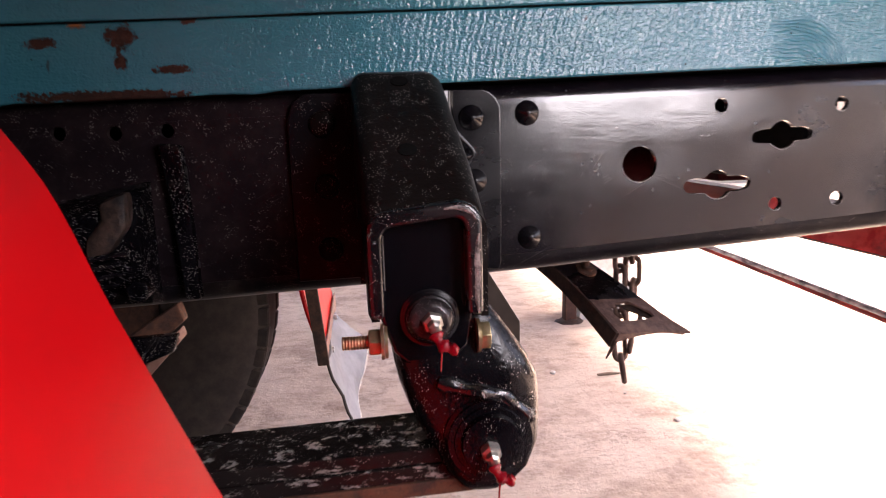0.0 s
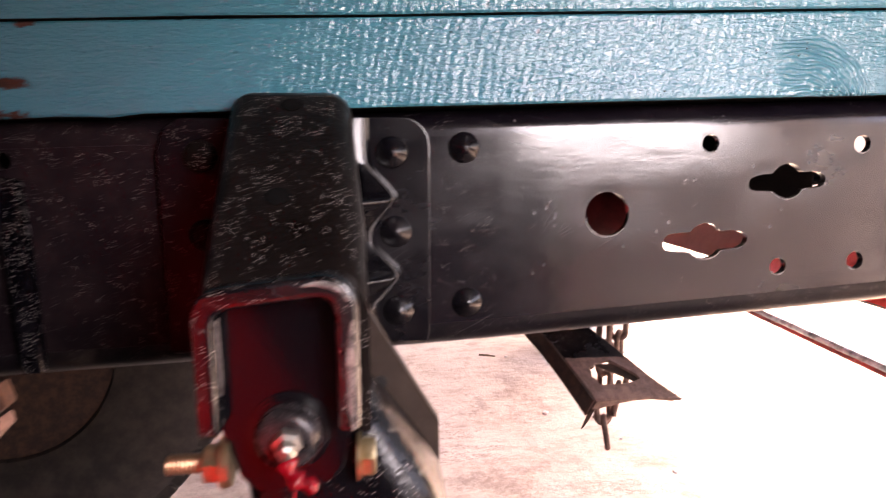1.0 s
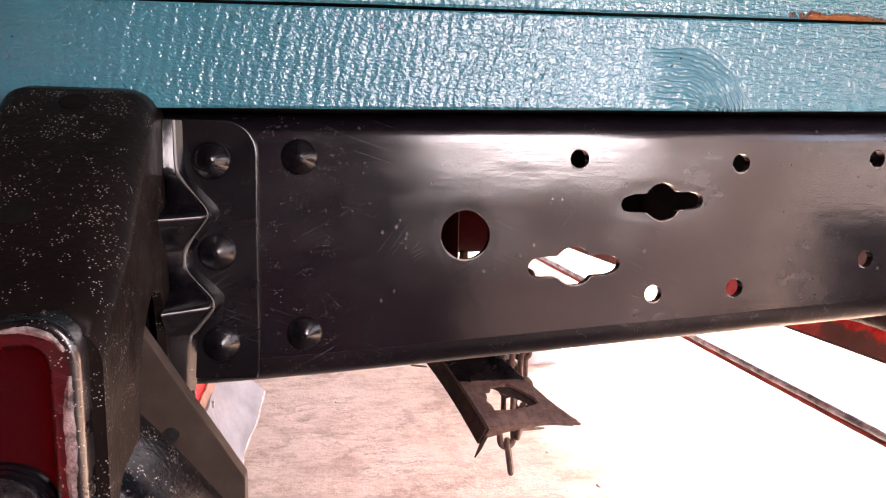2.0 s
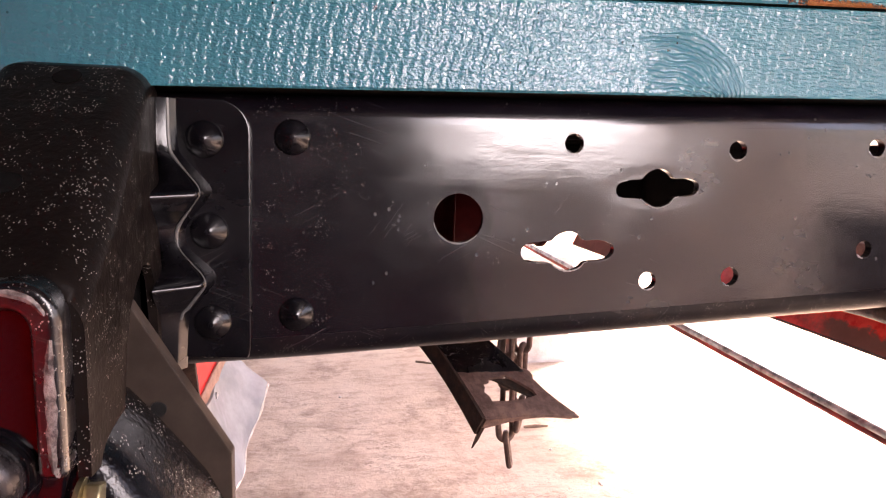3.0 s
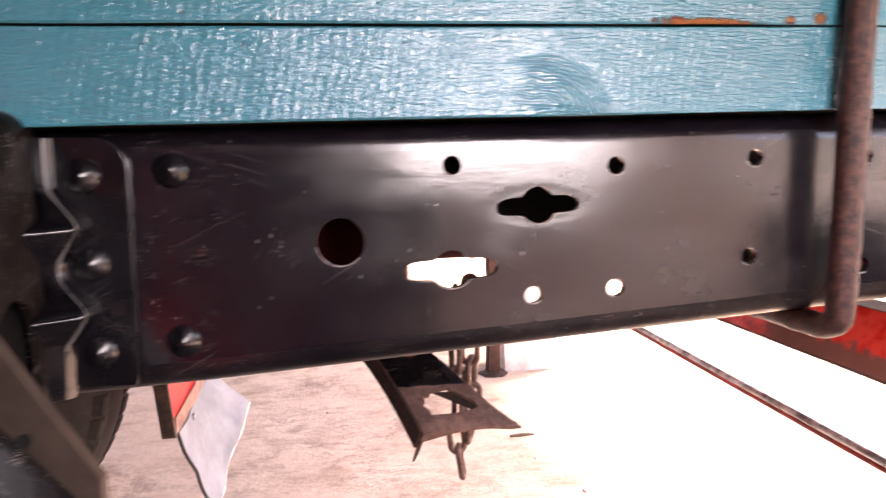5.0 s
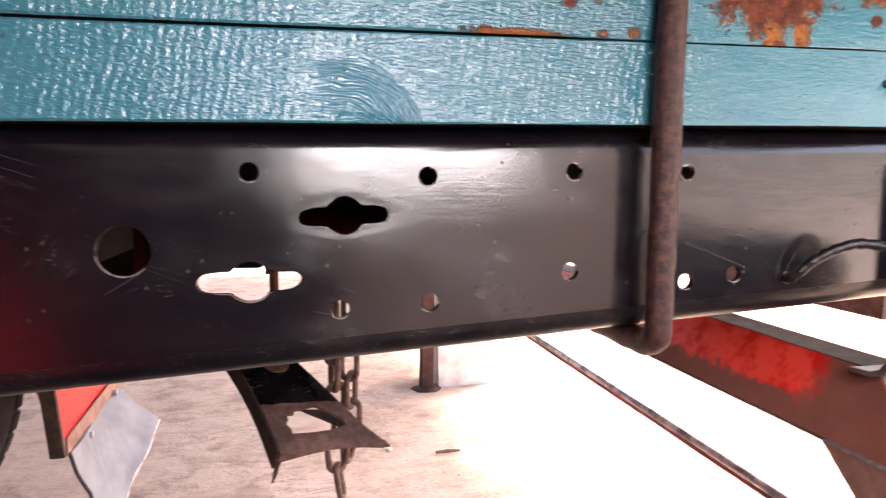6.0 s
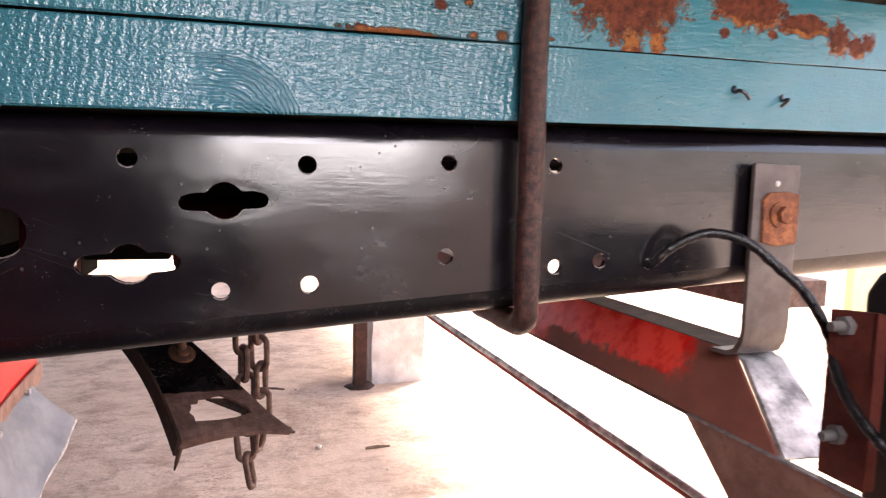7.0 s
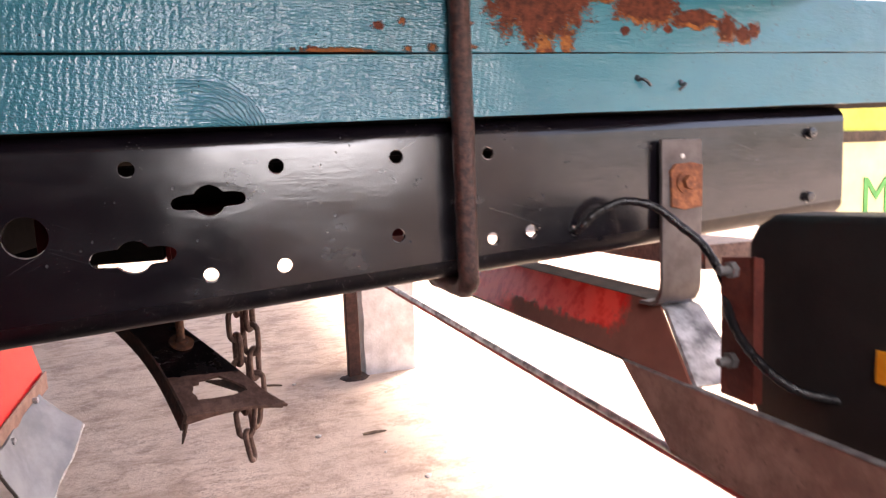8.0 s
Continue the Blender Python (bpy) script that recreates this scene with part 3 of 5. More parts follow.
def channel_rail(name, face, inward, x0, x1, holes, paint, label, low=rail_low):
    """A pressed channel: a web with holes and two flanges that turn inward."""
    r, thick, flange = 0.019, 0.006, 0.065
    root = thing(name, (x0, face, low(x0)), label, "chassis rail")
    xs = [x0 + (x1 - x0) * k / 48 for k in range(49)]
    outline = [(x, low(x) + r) for x in xs] + [(x, rail_top(x) - r) for x in reversed(xs)]
    web = pierced(outline, holes, 0, thick, lambda u, v, w: (u, face + inward * w, v))
    part("web", bevelled(web, 0.0011, 2, 60), paint, root)
    for nm, edge, sign in (("top_flange", rail_top, -1), ("bottom_flange", low, 1)):
        loops = []
        for x in xs:
            z = edge(x)
            outer = [(face + inward * (r - r * math.cos(a)), z + sign * (r - r * math.sin(a))) for a in (math.pi / 2 * k / 8 for k in range(9))]
            inner = [(face + inward * (r - (r - thick) * math.cos(a)), z + sign * (r - (r - thick) * math.sin(a))) for a in (math.pi / 2 * k / 8 for k in range(9))]
            prof = outer + [(face + inward * flange, z), (face + inward * flange, z + sign * thick)] + inner[::-1]
            loops.append([(x, y, zz) for y, zz in prof])
        part(nm, solid(loops), paint if sign < 0 or inward < 0 else RAIL_LOW, root)
    return root


near_holes = [ring(0.106, 0.924, 0.0165, 36, 0.02)]
near_holes += [ring(x, z, r, 20) for x, z, r in ((0.183, 0.975, 0.0066), (0.303, 0.974, 0.0068), (0.413, 0.979, 0.0066), (0.507, 0.980, 0.0062),
                                                   (0.242, 0.882, 0.0064), (0.305, 0.885, 0.0068), (0.412, 0.905, 0.0066), (0.510, 0.895, 0.0064),
                                                   (0.553, 0.900, 0.0066), (0.6035, 0.8965, 0.0050), (0.927, 0.993, 0.0068), (0.926, 0.917, 0.0068),
                                                   (-0.308, 0.966, 0.006), (-0.394, 0.966, 0.006), (-0.350, 0.965, 0.006))]
near_holes += [slot(0.245, 0.9465, 0.031, 0.0062, 0.0135, turn=0.05), slot(0.1825, 0.9025, 0.0335, 0.0072, 0.0138, turn=0.03)]
near_rail = channel_rail("chassis_rail", 0.0, 1, -1.6, 0.983, near_holes, RAIL_BLACK, "glossy black pressed-steel truck chassis rail with punched holes")
# far rail in the shade's near-black, so the holes stay dark
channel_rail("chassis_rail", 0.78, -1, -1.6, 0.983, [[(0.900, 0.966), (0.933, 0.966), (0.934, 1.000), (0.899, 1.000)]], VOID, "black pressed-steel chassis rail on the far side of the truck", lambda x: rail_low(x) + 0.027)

# near-black sheet added to keep the left holes dark
part("hole_backing", box((-1.5, 0.022, 0.850), (-0.215, 0.030, 0.982), 0.002), VOID, near_rail, "near-black sheet added inside the channel to darken the left holes")

# bright tubes that paint the glints along the lower rims of the holes
random.seed(8)
for i, hole in enumerate(near_holes):
    low = min(p[1] for p in hole)
    mid_z = sum(p[1] for p in hole) / len(hole)
    arc = [p for p in hole if p[1] < mid_z - 0.12 * (mid_z - low)]
    arc.sort(key=lambda p: p[0])
    if len(hole) > 45:
        start, stop = (3, -4) if i % 2 else (5, -3)
    else:
        start, stop = random.randint(0, 2), -random.randint(1, 4)
    if hole[0][0] < 0 or len(arc) < 6:
        continue
    arc = arc[start:stop]
    part("rim_glint", tube([(x, -0.00005, z) for x, z in arc], [0.00022 + 0.0006 * abs(math.sin(math.pi * k / (len(arc) - 1))) * (0.6 + 0.4 * math.sin(k * 1.9)) for k in range(len(arc))], 6), STEEL_EDGE, near_rail, "painted glint on the lower rim of a punched hole")

# rivets of the hanger's plate
for x, z in ((0.0, 0.973), (0.002, 0.861)):
    part("rivet", dome((x, 0.001, z), (0, -1, 0), 0.0112, 0.0065), PLATE_BLACK, near_rail)


# small paint runs and spatter on the web beside the plate
spatter = bmesh.new()
random.seed(21)
for k in range(190):
    x, z = random.uniform(-0.02, 0.035), random.uniform(0.935, 0.98)
    if k > 110:
        x, z = random.gauss(0.083, 0.012), random.gauss(0.950, 0.006)
    if k > 135:
        x, z = random.uniform(-0.015, 0.40), 0.8505 + random.uniform(-0.003, 0.006)
        z += 0.0655 * x
    if math.hypot(x, z - 0.973) > 0.013 and math.hypot(x - 0.106, z - 0.924) > 0.019:
        add(spatter, dome((x, 0.0006, z), (0, -1, 0), random.uniform(0.0005, 0.0013) if k <= 110 else random.uniform(0.0004, 0.0008), 0.0006, 0.0001, False))
tagged(part("paint_spatter", spatter, RAIL_BLACK, near_rail), kind="stuff")


def timber(name, low, high, y0, y1, material, label, seed, ragged=False):
    root = thing(name, (0, y0, 1.06), label, "timber beam")
    loops = []
    for k in range(161):
        x = -1.6 + 3.0 * k / 160
        n = [noise.noise((x * 9 + seed * 7 + j * 3.1, seed, j)) * 0.0012 for j in range(4)]
        zl, zh = low(x) + n[0] * 0.6, high(x) - 0.0003 + n[1] * 0.3
        if ragged and x < -0.22:
            zl -= max(0.0, 0.004 * noise.noise((x * 40, 5, 1)) + 0.001)
        b = 0.0014 - 0.0010 * max(0.0, min(1.0, (x - 0.33) / 0.15))
        loops.append([(x, y0 + b, zl), (x, y0 + n[2] * 0.5, zl + b), (x, y0 + n[2] * 0.5, zh - b), (x, y0 + b, zh), (x, y1, zh), (x, y1, zl)])
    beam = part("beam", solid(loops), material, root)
    # faces that look down get the shade painted into their colour
    beam.data.materials.append(UNDERSIDE_SHADE)
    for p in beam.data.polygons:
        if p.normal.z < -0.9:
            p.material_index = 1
    return root


seam = lambda x: 1.0605 + 0.026 * x
timber_top = lambda x: 1.1225 + 0.025 * x
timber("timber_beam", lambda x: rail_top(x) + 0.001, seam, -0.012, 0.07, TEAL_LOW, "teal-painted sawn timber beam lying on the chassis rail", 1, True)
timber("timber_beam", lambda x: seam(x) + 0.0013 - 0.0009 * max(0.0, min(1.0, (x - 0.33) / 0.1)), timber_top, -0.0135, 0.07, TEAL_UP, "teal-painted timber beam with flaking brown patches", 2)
# far beam coloured dark in place of the shade behind the holes
timber("timber_beam", lambda x: rail_top(x) + 0.001, timber_top, 0.71, 0.79, OLD_WOOD, "timber beam on the far chassis rail, coloured dark to keep the holes dark", 3)

# bent nails in the lower beam
def nail(x, z, lean):
    root = thing("bent_nail", (x, -0.012, z), "small dark bent nail stuck in the timber", "nail", "nails in the timber")
    pts = [Vector((x, -0.011, z)), Vector((x, -0.017, z + 0.001)), Vector((x + 0.004 * lean, -0.020, z - 0.002)), Vector((x + 0.009 * lean, -0.019, z - 0.006))]
    part("shank", tube(smooth_path(pts, 4), 0.0016, 8), DARK_BLACK, root)
    part("head", turned((x - 0.002, -0.0118, z + 0.002), (0.2, -1, 0.2), [(0, 0.0034), (0.0015, 0.0036), (0.002, 0.002)], 10), DARK_BLACK, root)


for x, z, lean in ((0.676, 1.050, 1), (0.731, 1.046, -1)):
    nail(x, z, lean)

# deck above
deck = thing("truck_deck", (0, 0.39, 1.15), "dark weathered timber truck deck on cross bearers", "truck deck")
part("floor_boards", box((-1.7, -0.42, 1.24), (1.0, 1.25, 1.275), 0.002), OLD_WOOD, deck)
for x in (-1.4, -0.95, -0.5, -0.05, 0.42, 0.88):
    part("cross_bearer", box((x - 0.035, -0.40, timber_top(x) + 0.002), (x + 0.035, 1.22, 1.239), 0.003), OLD_WOOD, deck)

# ---- ground ----
def ground():
    bm = bmesh.new()
    steps = sorted({round(s * v, 4) for s in (-1, 1) for v in [k * 0.12 for k in range(40)] + [4.8 * 1.28 ** k for k in range(25)]})
    grid = [[bm.verts.new((x + 0.5, y + 2.0, 0.012 * noise.noise((x * 0.9, y * 0.9, 0)) + 0.004 * noise.noise((x * 4, y * 4, 1)))) for y in steps] for x in steps]
    for i in range(len(steps) - 1):
        for j in range(len(steps) - 1):
            bm.faces.new((grid[i][j], grid[i + 1][j], grid[i + 1][j + 1], grid[i][j + 1]))
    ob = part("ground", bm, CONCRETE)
    return tagged(ob, "worn pale concrete yard floor with sandy dirt and stains", "ground", kind="structure")


ground()


# ---- spring hanger on the rail ----
def between(table, v):
    """The value at v of a table of (v, value), straight from row to row."""
    for (a, p), (b, q) in zip(table, table[1:]):
        if v <= b:
            return p + (q - p) * max(0.0, (v - a) / (b - a))
    return table[-1][1]


def spring_hanger():
    root = thing("spring_hanger", (-0.11, -0.08, 0.84), "speckled glossy black pressed spring hanger riveted to the chassis rail", "spring hanger")
    # mounting plates either side of the hood
    right = [(-0.078, 0.836), (-0.0275, 0.834), (-0.0255, 0.84), (-0.0245, 0.972)] + [(-0.0445 + 0.020 * math.cos(a), 0.9745 + 0.020 * math.sin(a)) for a in (0.2 * k for k in range(8))] + [(-0.0775, 0.9945)]
    left = [(-0.208, 0.832), (-0.150, 0.833), (-0.150, 0.9935), (-0.192, 0.9935), (-0.203, 0.986), (-0.208, 0.972)]
    part("mounting_plate", slab(right, -0.0055, 0.0015, "y", 0.0015), PLATE_BLACK, root)
    part("mounting_plate", slab(left, -0.0065, 0.0015, "y", 0.0015), DULL_BLACK, root)
    for x, z in ((-0.051, 0.970), (-0.049, 0.915), (-0.048, 0.858)):
        part("rivet", dome((x, -0.005, z), (0, -1, 0), 0.0112, 0.0065), PLATE_BLACK, root)
    for x, z in ((-0.179, 0.968), (-0.178, 0.915), (-0.178, 0.860)):
        part("rivet", dome((x, -0.006, z), (0, -1, 0), 0.0112, 0.005, nib=False), CAST_BLACK, root)
    # hood: a bent sheet that slopes from the rail's top edge out to the cup, its sides arched below
    top = [(-0.158, 0.9105), (-0.150, 0.9165), (-0.032, 1.0015), (-0.024, 1.0070), (-0.014, 1.0092), (-0.003, 1.0095)]
    left_x = [(-0.158, -0.1445), (-0.080, -0.1500), (-0.025, -0.1535), (-0.003, -0.1525)]
    right_x = [(-0.158, -0.0665), (-0.110, -0.0685), (-0.060, -0.0735), (-0.025, -0.0765), (-0.003, -0.0770)]
    low = [(-0.158, 0.836), (-0.120, 0.831), (-0.113, 0.838), (-0.106, 0.856), (-0.099, 0.873), (-0.090, 0.886), (-0.075, 0.895), (-0.055, 0.902), (-0.036, 0.899), (-0.026, 0.888), (-0.021, 0.868), (-0.0195, 0.830), (-0.003, 0.826)]
    rows, thick = [], 0.005
    for y in sorted({v for t in (top, left_x, right_x, low) for v, _ in t} | {-0.045, -0.065, -0.135}):
        z, x0, x1, zl = between(top, y), between(left_x, y), between(right_x, y), between(low, y)
        rl, rr = 0.012, 0.017
        outer = [(x0, zl), (x0, z - rl)] + [(x0 + rl - rl * math.cos(a), z - rl + rl * math.sin(a)) for a in (math.pi / 14 * k for k in range(1, 7))]
        outer += [(x0 + rl, z), (x1 - rr, z)] + [(x1 - rr + rr * math.sin(a), z - rr + rr * math.cos(a)) for a in (math.pi / 14 * k for k in range(1, 7))] + [(x1, z - rr), (x1, zl)]
        mid = (x0 + x1) / 2
        inner = [(x + thick * (1 if x < mid else -1), min(zz, z - rl) if zz <= zl else zz - thick) for x, zz in outer]
        rows.append([(x, y, zz) for x, zz in outer + inner[::-1]])
    part("hood", solid(rows), CAST_BLACK, root, smooth=60)
    # near-black discs paint the shade of two holes
    for y, z in ((-0.0345, 0.9998), (-0.108, 0.9468)):
        part("hood_hole", turned((-0.114, y, z), (0, -0.584, 0.811), [(-0.002, 0.0072), (0.0004, 0.0072), (0.0006, 0.0066), (0.0004, 0.001)], 18), VOID, root)
    # pressed darts in the bend between hood and plate
    rough_rows = ((0.993, -0.0705, -0.009, -0.010), (0.966, -0.0700, -0.010, -0.012), (0.958, -0.066, -0.013, -0.010), (0.949, -0.058, -0.017, -0.009), (0.943, -0.0530, -0.019, -0.011),
                  (0.9385, -0.0515, -0.020, -0.028), (0.934, -0.0540, -0.018, -0.030), (0.924, -0.062, -0.012, -0.020), (0.917, -0.0665, -0.010, -0.014), (0.910, -0.0672, -0.010, -0.012),
                  (0.904, -0.065, -0.012, -0.010), (0.896, -0.057, -0.017, -0.009), (0.890, -0.0512, -0.0195, -0.011), (0.8845, -0.0495, -0.020, -0.028), (0.880, -0.0525, -0.018, -0.030),
                  (0.869, -0.061, -0.012, -0.020), (0.861, -0.066, -0.010, -0.014), (0.829, -0.0685, -0.010, -0.012))
    columns = [smooth_path([(x + 0.0045, -0.0050, z) for z, x, y, wy in rough_rows], 4), smooth_path([(x, y, z) for z, x, y, wy in rough_rows], 4),
               smooth_path([(-0.0765, wy, z) for z, x, y, wy in rough_rows], 4), smooth_path([(-0.0765, -0.004, z) for z, x, y, wy in rough_rows], 4)]
    loops = []
    for a, b, c, d in zip(*columns):
        soft_b = [a.lerp(b, 0.72), a.lerp(b, 0.9) * 0.6 + b.lerp(c, 0.1) * 0.4, b.lerp(c, 0.12)]
        loops.append([tuple(p) for p in [a] + soft_b + [b.lerp(c, 0.6), c, d]])
    part("bent_flange", solid(loops), PLATE_BLACK, root, smooth=75)
    # steel tube that paints the gloss highlight on the flange's ridge
    ridge = [b + Vector((0.0002, -0.0002, 0)) for b in columns[1][:-4]]
    part("flange_glint", tube(ridge, [0.0004 + 0.0007 * max(0.0, math.sin(k * 0.23 + 0.5)) for k in range(len(ridge))], 8), STEEL, root, "painted highlight along the ridge of the flange")
    # cup: a tray on edge with a rounded rim
    x0, x1, z0, zl, zr = -0.1460, -0.0712, 0.840, 0.9105, 0.9150

    def tray(inset, r, low_z):
        a, b, ta, tb = x0 + inset, x1 - inset, zl - inset, zr - inset
        pts = [(a, low_z)] + [(a + r - r * math.cos(q), ta - r + r * math.sin(q)) for q in (math.pi / 12 * k for k in range(7))]
        return pts + [(b - r + r * math.sin(q), tb - r + r * math.cos(q)) for q in (math.pi / 12 * k for k in range(7))] + [(b, low_z)]

    rim = tray(0.0, 0.015, z0) + tray(0.0105, 0.008, z0)[::-1]
    part("cup_rim", slab(rim, -0.1685, -0.118, "y", 0.0032, 3), RIM_BLACK, root, smooth=60)
    part("cup_face", slab([(x0 + 0.005, zl - 0.006), (x1 - 0.005, zr - 0.006), (x1 - 0.005, 0.836), (-0.080, 0.815), (-0.088, 0.805), (-0.122, 0.803), (-0.131, 0.812), (x0 + 0.006, 0.840)], -0.1535, -0.115, "y", 0.003), CUP_BLACK, root)
    # near-black block added to keep the arch's opening dark
    part("arch_filler", box((-0.140, -0.112, 0.834), (-0.088, -0.008, 0.900), 0.004), VOID, root)
    # paint scraped off the rim; the third strip paints the wet corner's glint
    random.seed(14)
    for line, halves, put in (([(-0.1605, 0.899), (-0.161, 0.888), (-0.1605, 0.876), (-0.160, 0.866), (-0.161, 0.858)], 0.0042, lambda a, b: (x0 + 0.0106, a, b)),
                              ([(-0.0742, 0.894), (-0.0752, 0.880), (-0.0750, 0.866), (-0.0756, 0.853), (-0.0750, 0.843)], 0.0022, lambda a, b: (a, -0.1688, b)),
                              ([(-0.0960, 0.9105), (-0.0880, 0.9112), (-0.0800, 0.9085), (-0.0755, 0.9030)], 0.0016, lambda a, b: (a, -0.1688, b))):
        pts = smooth_path([(a, 0, b) for a, b in line], 6)
        loops = []
        for k, p in enumerate(pts):
            w = halves * (0.35 + 0.65 * math.sin(math.pi * (k + 0.5) / len(pts))) * random.uniform(0.75, 1.1)
            d = pts[min(k + 1, len(pts) - 1)] - pts[max(k - 1, 0)]
            n = Vector((d.z, 0, -d.x)).normalized() * w
            loops.append([put(p.x + n.x, p.z + n.z), tuple(Vector(put(p.x, p.z)) + (Vector((0.0006, 0, 0)) if put(0, 0)[0] == x0 + 0.0106 else Vector((0, -0.0006, 0)))), put(p.x - n.x, p.z - n.z)])
        part("rim_scrape_glint", solid(loops), SCRAPED, root, "pale patch of the rim, scraped paint and painted glint")
    # clamp bolt through the cup, along the rail
    bolt = part("clamp_bolt", turned((-0.1655, -0.150, 0.820), (1, 0, 0), [(0, 0.0040), (0.0008, 0.0049)] + [(0.0008 + 0.001 * k, 0.0049 if k % 2 == 0 else 0.0043) for k in range(1, 20)] + [(0.027, 0.0045)], 16), COPPER, root, "coppery threaded bolt end")
    part("nut", hexagon((-0.1475, -0.150, 0.820), (1, 0, 0), 0.0098, 0.008), BRASS, bolt, "yellow-zinc nut")
    part("washer", turned((-0.1395, -0.150, 0.820), (1, 0, 0), [(0, 0.0125), (0.0022, 0.0125)], 24), COPPER, bolt)
    part("washer", turned((-0.1370, -0.150, 0.820), (1, 0, 0), [(0, 0.0118), (0.0022, 0.0118)], 24), BRASS, bolt)
    part("washer", turned((-0.0740, -0.150, 0.820), (1, 0, 0), [(0, 0.0118), (0.0022, 0.0118)], 24), BRASS, bolt)
    part("bolt_head", hexagon((-0.0717, -0.150, 0.820), (1, 0, 0), 0.0105, 0.0068), BRASS, bolt, "yellow-zinc bolt head")
    return root

def nipple(parent, at, lean):
    """A grease nipple with a blob of grease."""
    d = Vector((lean, -1, -0.15)).normalized()
    n = part("grease_nipple", turned(at, d, [(0, 0.0072), (0.003, 0.0076), (0.006, 0.0070), (0.007, 0.0044), (0.010, 0.0048), (0.0125, 0.0046), (0.014, 0.0028), (0.0145, 0.001)], 6), NIPPLE, parent, "bright grease nipple", smooth=20)
    tip = Vector(at) + d * 0.012
    blob = smooth_path([tip + Vector((0, 0, -0.003)), tip + Vector((0.002, -0.002, -0.008)), tip + Vector((0.006, -0.003, -0.012)), tip + Vector((0.010, -0.003, -0.0135)), tip + Vector((0.013, -0.002, -0.012))], 5)
    rad = [0.0038 + 0.0012 * math.sin(k * 0.9) for k in range(len(blob))]
    part("grease_smear", tube(blob, rad, 16, True, 0.2), GREASE, parent, "red grease squeezed out of the nipple")
    string = smooth_path([tip + Vector((0.004, -0.003, -0.012)), tip + Vector((0.003, -0.003, -0.020)), tip + Vector((0.0025, -0.003, -0.028))], 4)
    part("grease_string", tube(string, 0.0006, 6), GREASE, parent)
    return n


def spring_shackle():
    root = thing("spring_shackle", (-0.08, -0.12, 0.70), "black speckled spring shackle with greased pins", "spring shackle")
    loops = []
    for z, xl, xr, front in ((0.852, -0.132, -0.080, -0.146), (0.846, -0.134, -0.070, -0.150), (0.833, -0.134, -0.058, -0.149), (0.815, -0.133, -0.045, -0.152), (0.800, -0.131, -0.035, -0.1565), (0.786, -0.128, -0.028, -0.157),
                             (0.770, -0.123, -0.026, -0.154), (0.752, -0.116, -0.0255, -0.151), (0.735, -0.107, -0.027, -0.151), (0.716, -0.098, -0.034, -0.150), (0.704, -0.088, -0.045, -0.147), (0.699, -0.080, -0.054, -0.142)):
        xm, hw, ym, hd = (xl + xr) / 2, (xr - xl) / 2, -0.115, -0.115 - front
        loop = []
        for k in range(36):
            a = 2 * math.pi * k / 36
            c, q = math.cos(a), math.sin(a)
            p = Vector((xm + hw * math.copysign(abs(c) ** 0.45, c), ym - hd * math.copysign(abs(q) ** 0.45, q), z))
            loop.append(p + Vector((0, -1, 0)) * 0.0016 * noise.noise(p * 70))
        loops.append(loop)
    part("body", solid(loops), WET_BLACK, root, smooth=60)
    back = [(-0.100, 0.895), (-0.075, 0.888), (-0.0265, 0.806), (-0.0265, 0.745)]
    back += [(-0.066 + 0.040 * math.cos(a), 0.738 + 0.040 * math.sin(a)) for a in (-0.1 - 0.42 * k for k in range(7))] + [(-0.12, 0.80)]
    part("link_plate", slab(back, -0.080, -0.070, "y", 0.001, 2), BROWN_BLACK, root, "flat brown-black shackle plate")
    # black disc paints the shade of the hole
    part("bolt_hole", turned((-0.062, -0.0805, 0.832), (0, -1, 0), [(-0.002, 0.004), (0.0006, 0.004)], 14), LAMP_BLACK, root)
    part("spring_eye", turned((-0.066, -0.139, 0.745), (0, 1, 0), [(0, 0.030), (0.059, 0.030)], 32), CAST_BLACK, root)
    # collars of the two pins
    part("pin_collar", turned((-0.1060, -0.1525, 0.836), (0, -1, 0), [(0, 0.0200), (0.0022, 0.0200), (0.0026, 0.0186), (0.0040, 0.0186), (0.0044, 0.0172), (0.0056, 0.0172), (0.0058, 0.010)], 32), PLATE_BLACK, root, smooth=30)
    part("pin_boss", turned((-0.1060, -0.1578, 0.836), (0, -1, 0), [(0, 0.0162), (0.0022, 0.0160), (0.0025, 0.0152), (0.0032, 0.0152), (0.0035, 0.0156), (0.0064, 0.0147), (0.0088, 0.0122), (0.0096, 0.0100), (0.0098, 0.004)], 32), COLLAR, root, "greasy grey steel pin boss", smooth=30)
    part("pin_collar", turned((-0.0665, -0.1495, 0.745), (0, -1, 0), [(0, 0.0325), (0.004, 0.0325), (0.006, 0.030), (0.008, 0.030), (0.0085, 0.026), (0.0095, 0.0255), (0.0100, 0.0215), (0.0148, 0.0205), (0.0158, 0.010)], 36), WET_BLACK, root, smooth=30)
    nipple(root, (-0.1058, -0.1650, 0.837), 0.10)
    nipple(root, (-0.068, -0.1645, 0.742), 0.0)
    ridge = smooth_path([(-0.102, -0.1560, 0.790), (-0.085, -0.1580, 0.785), (-0.068, -0.157, 0.780), (-0.050, -0.154, 0.772), (-0.036, -0.150, 0.758)], 5)
    part("cast_ridge", tube(ridge, 0.0050, 10, True, 0.6), RIM_BLACK, root)
    return root


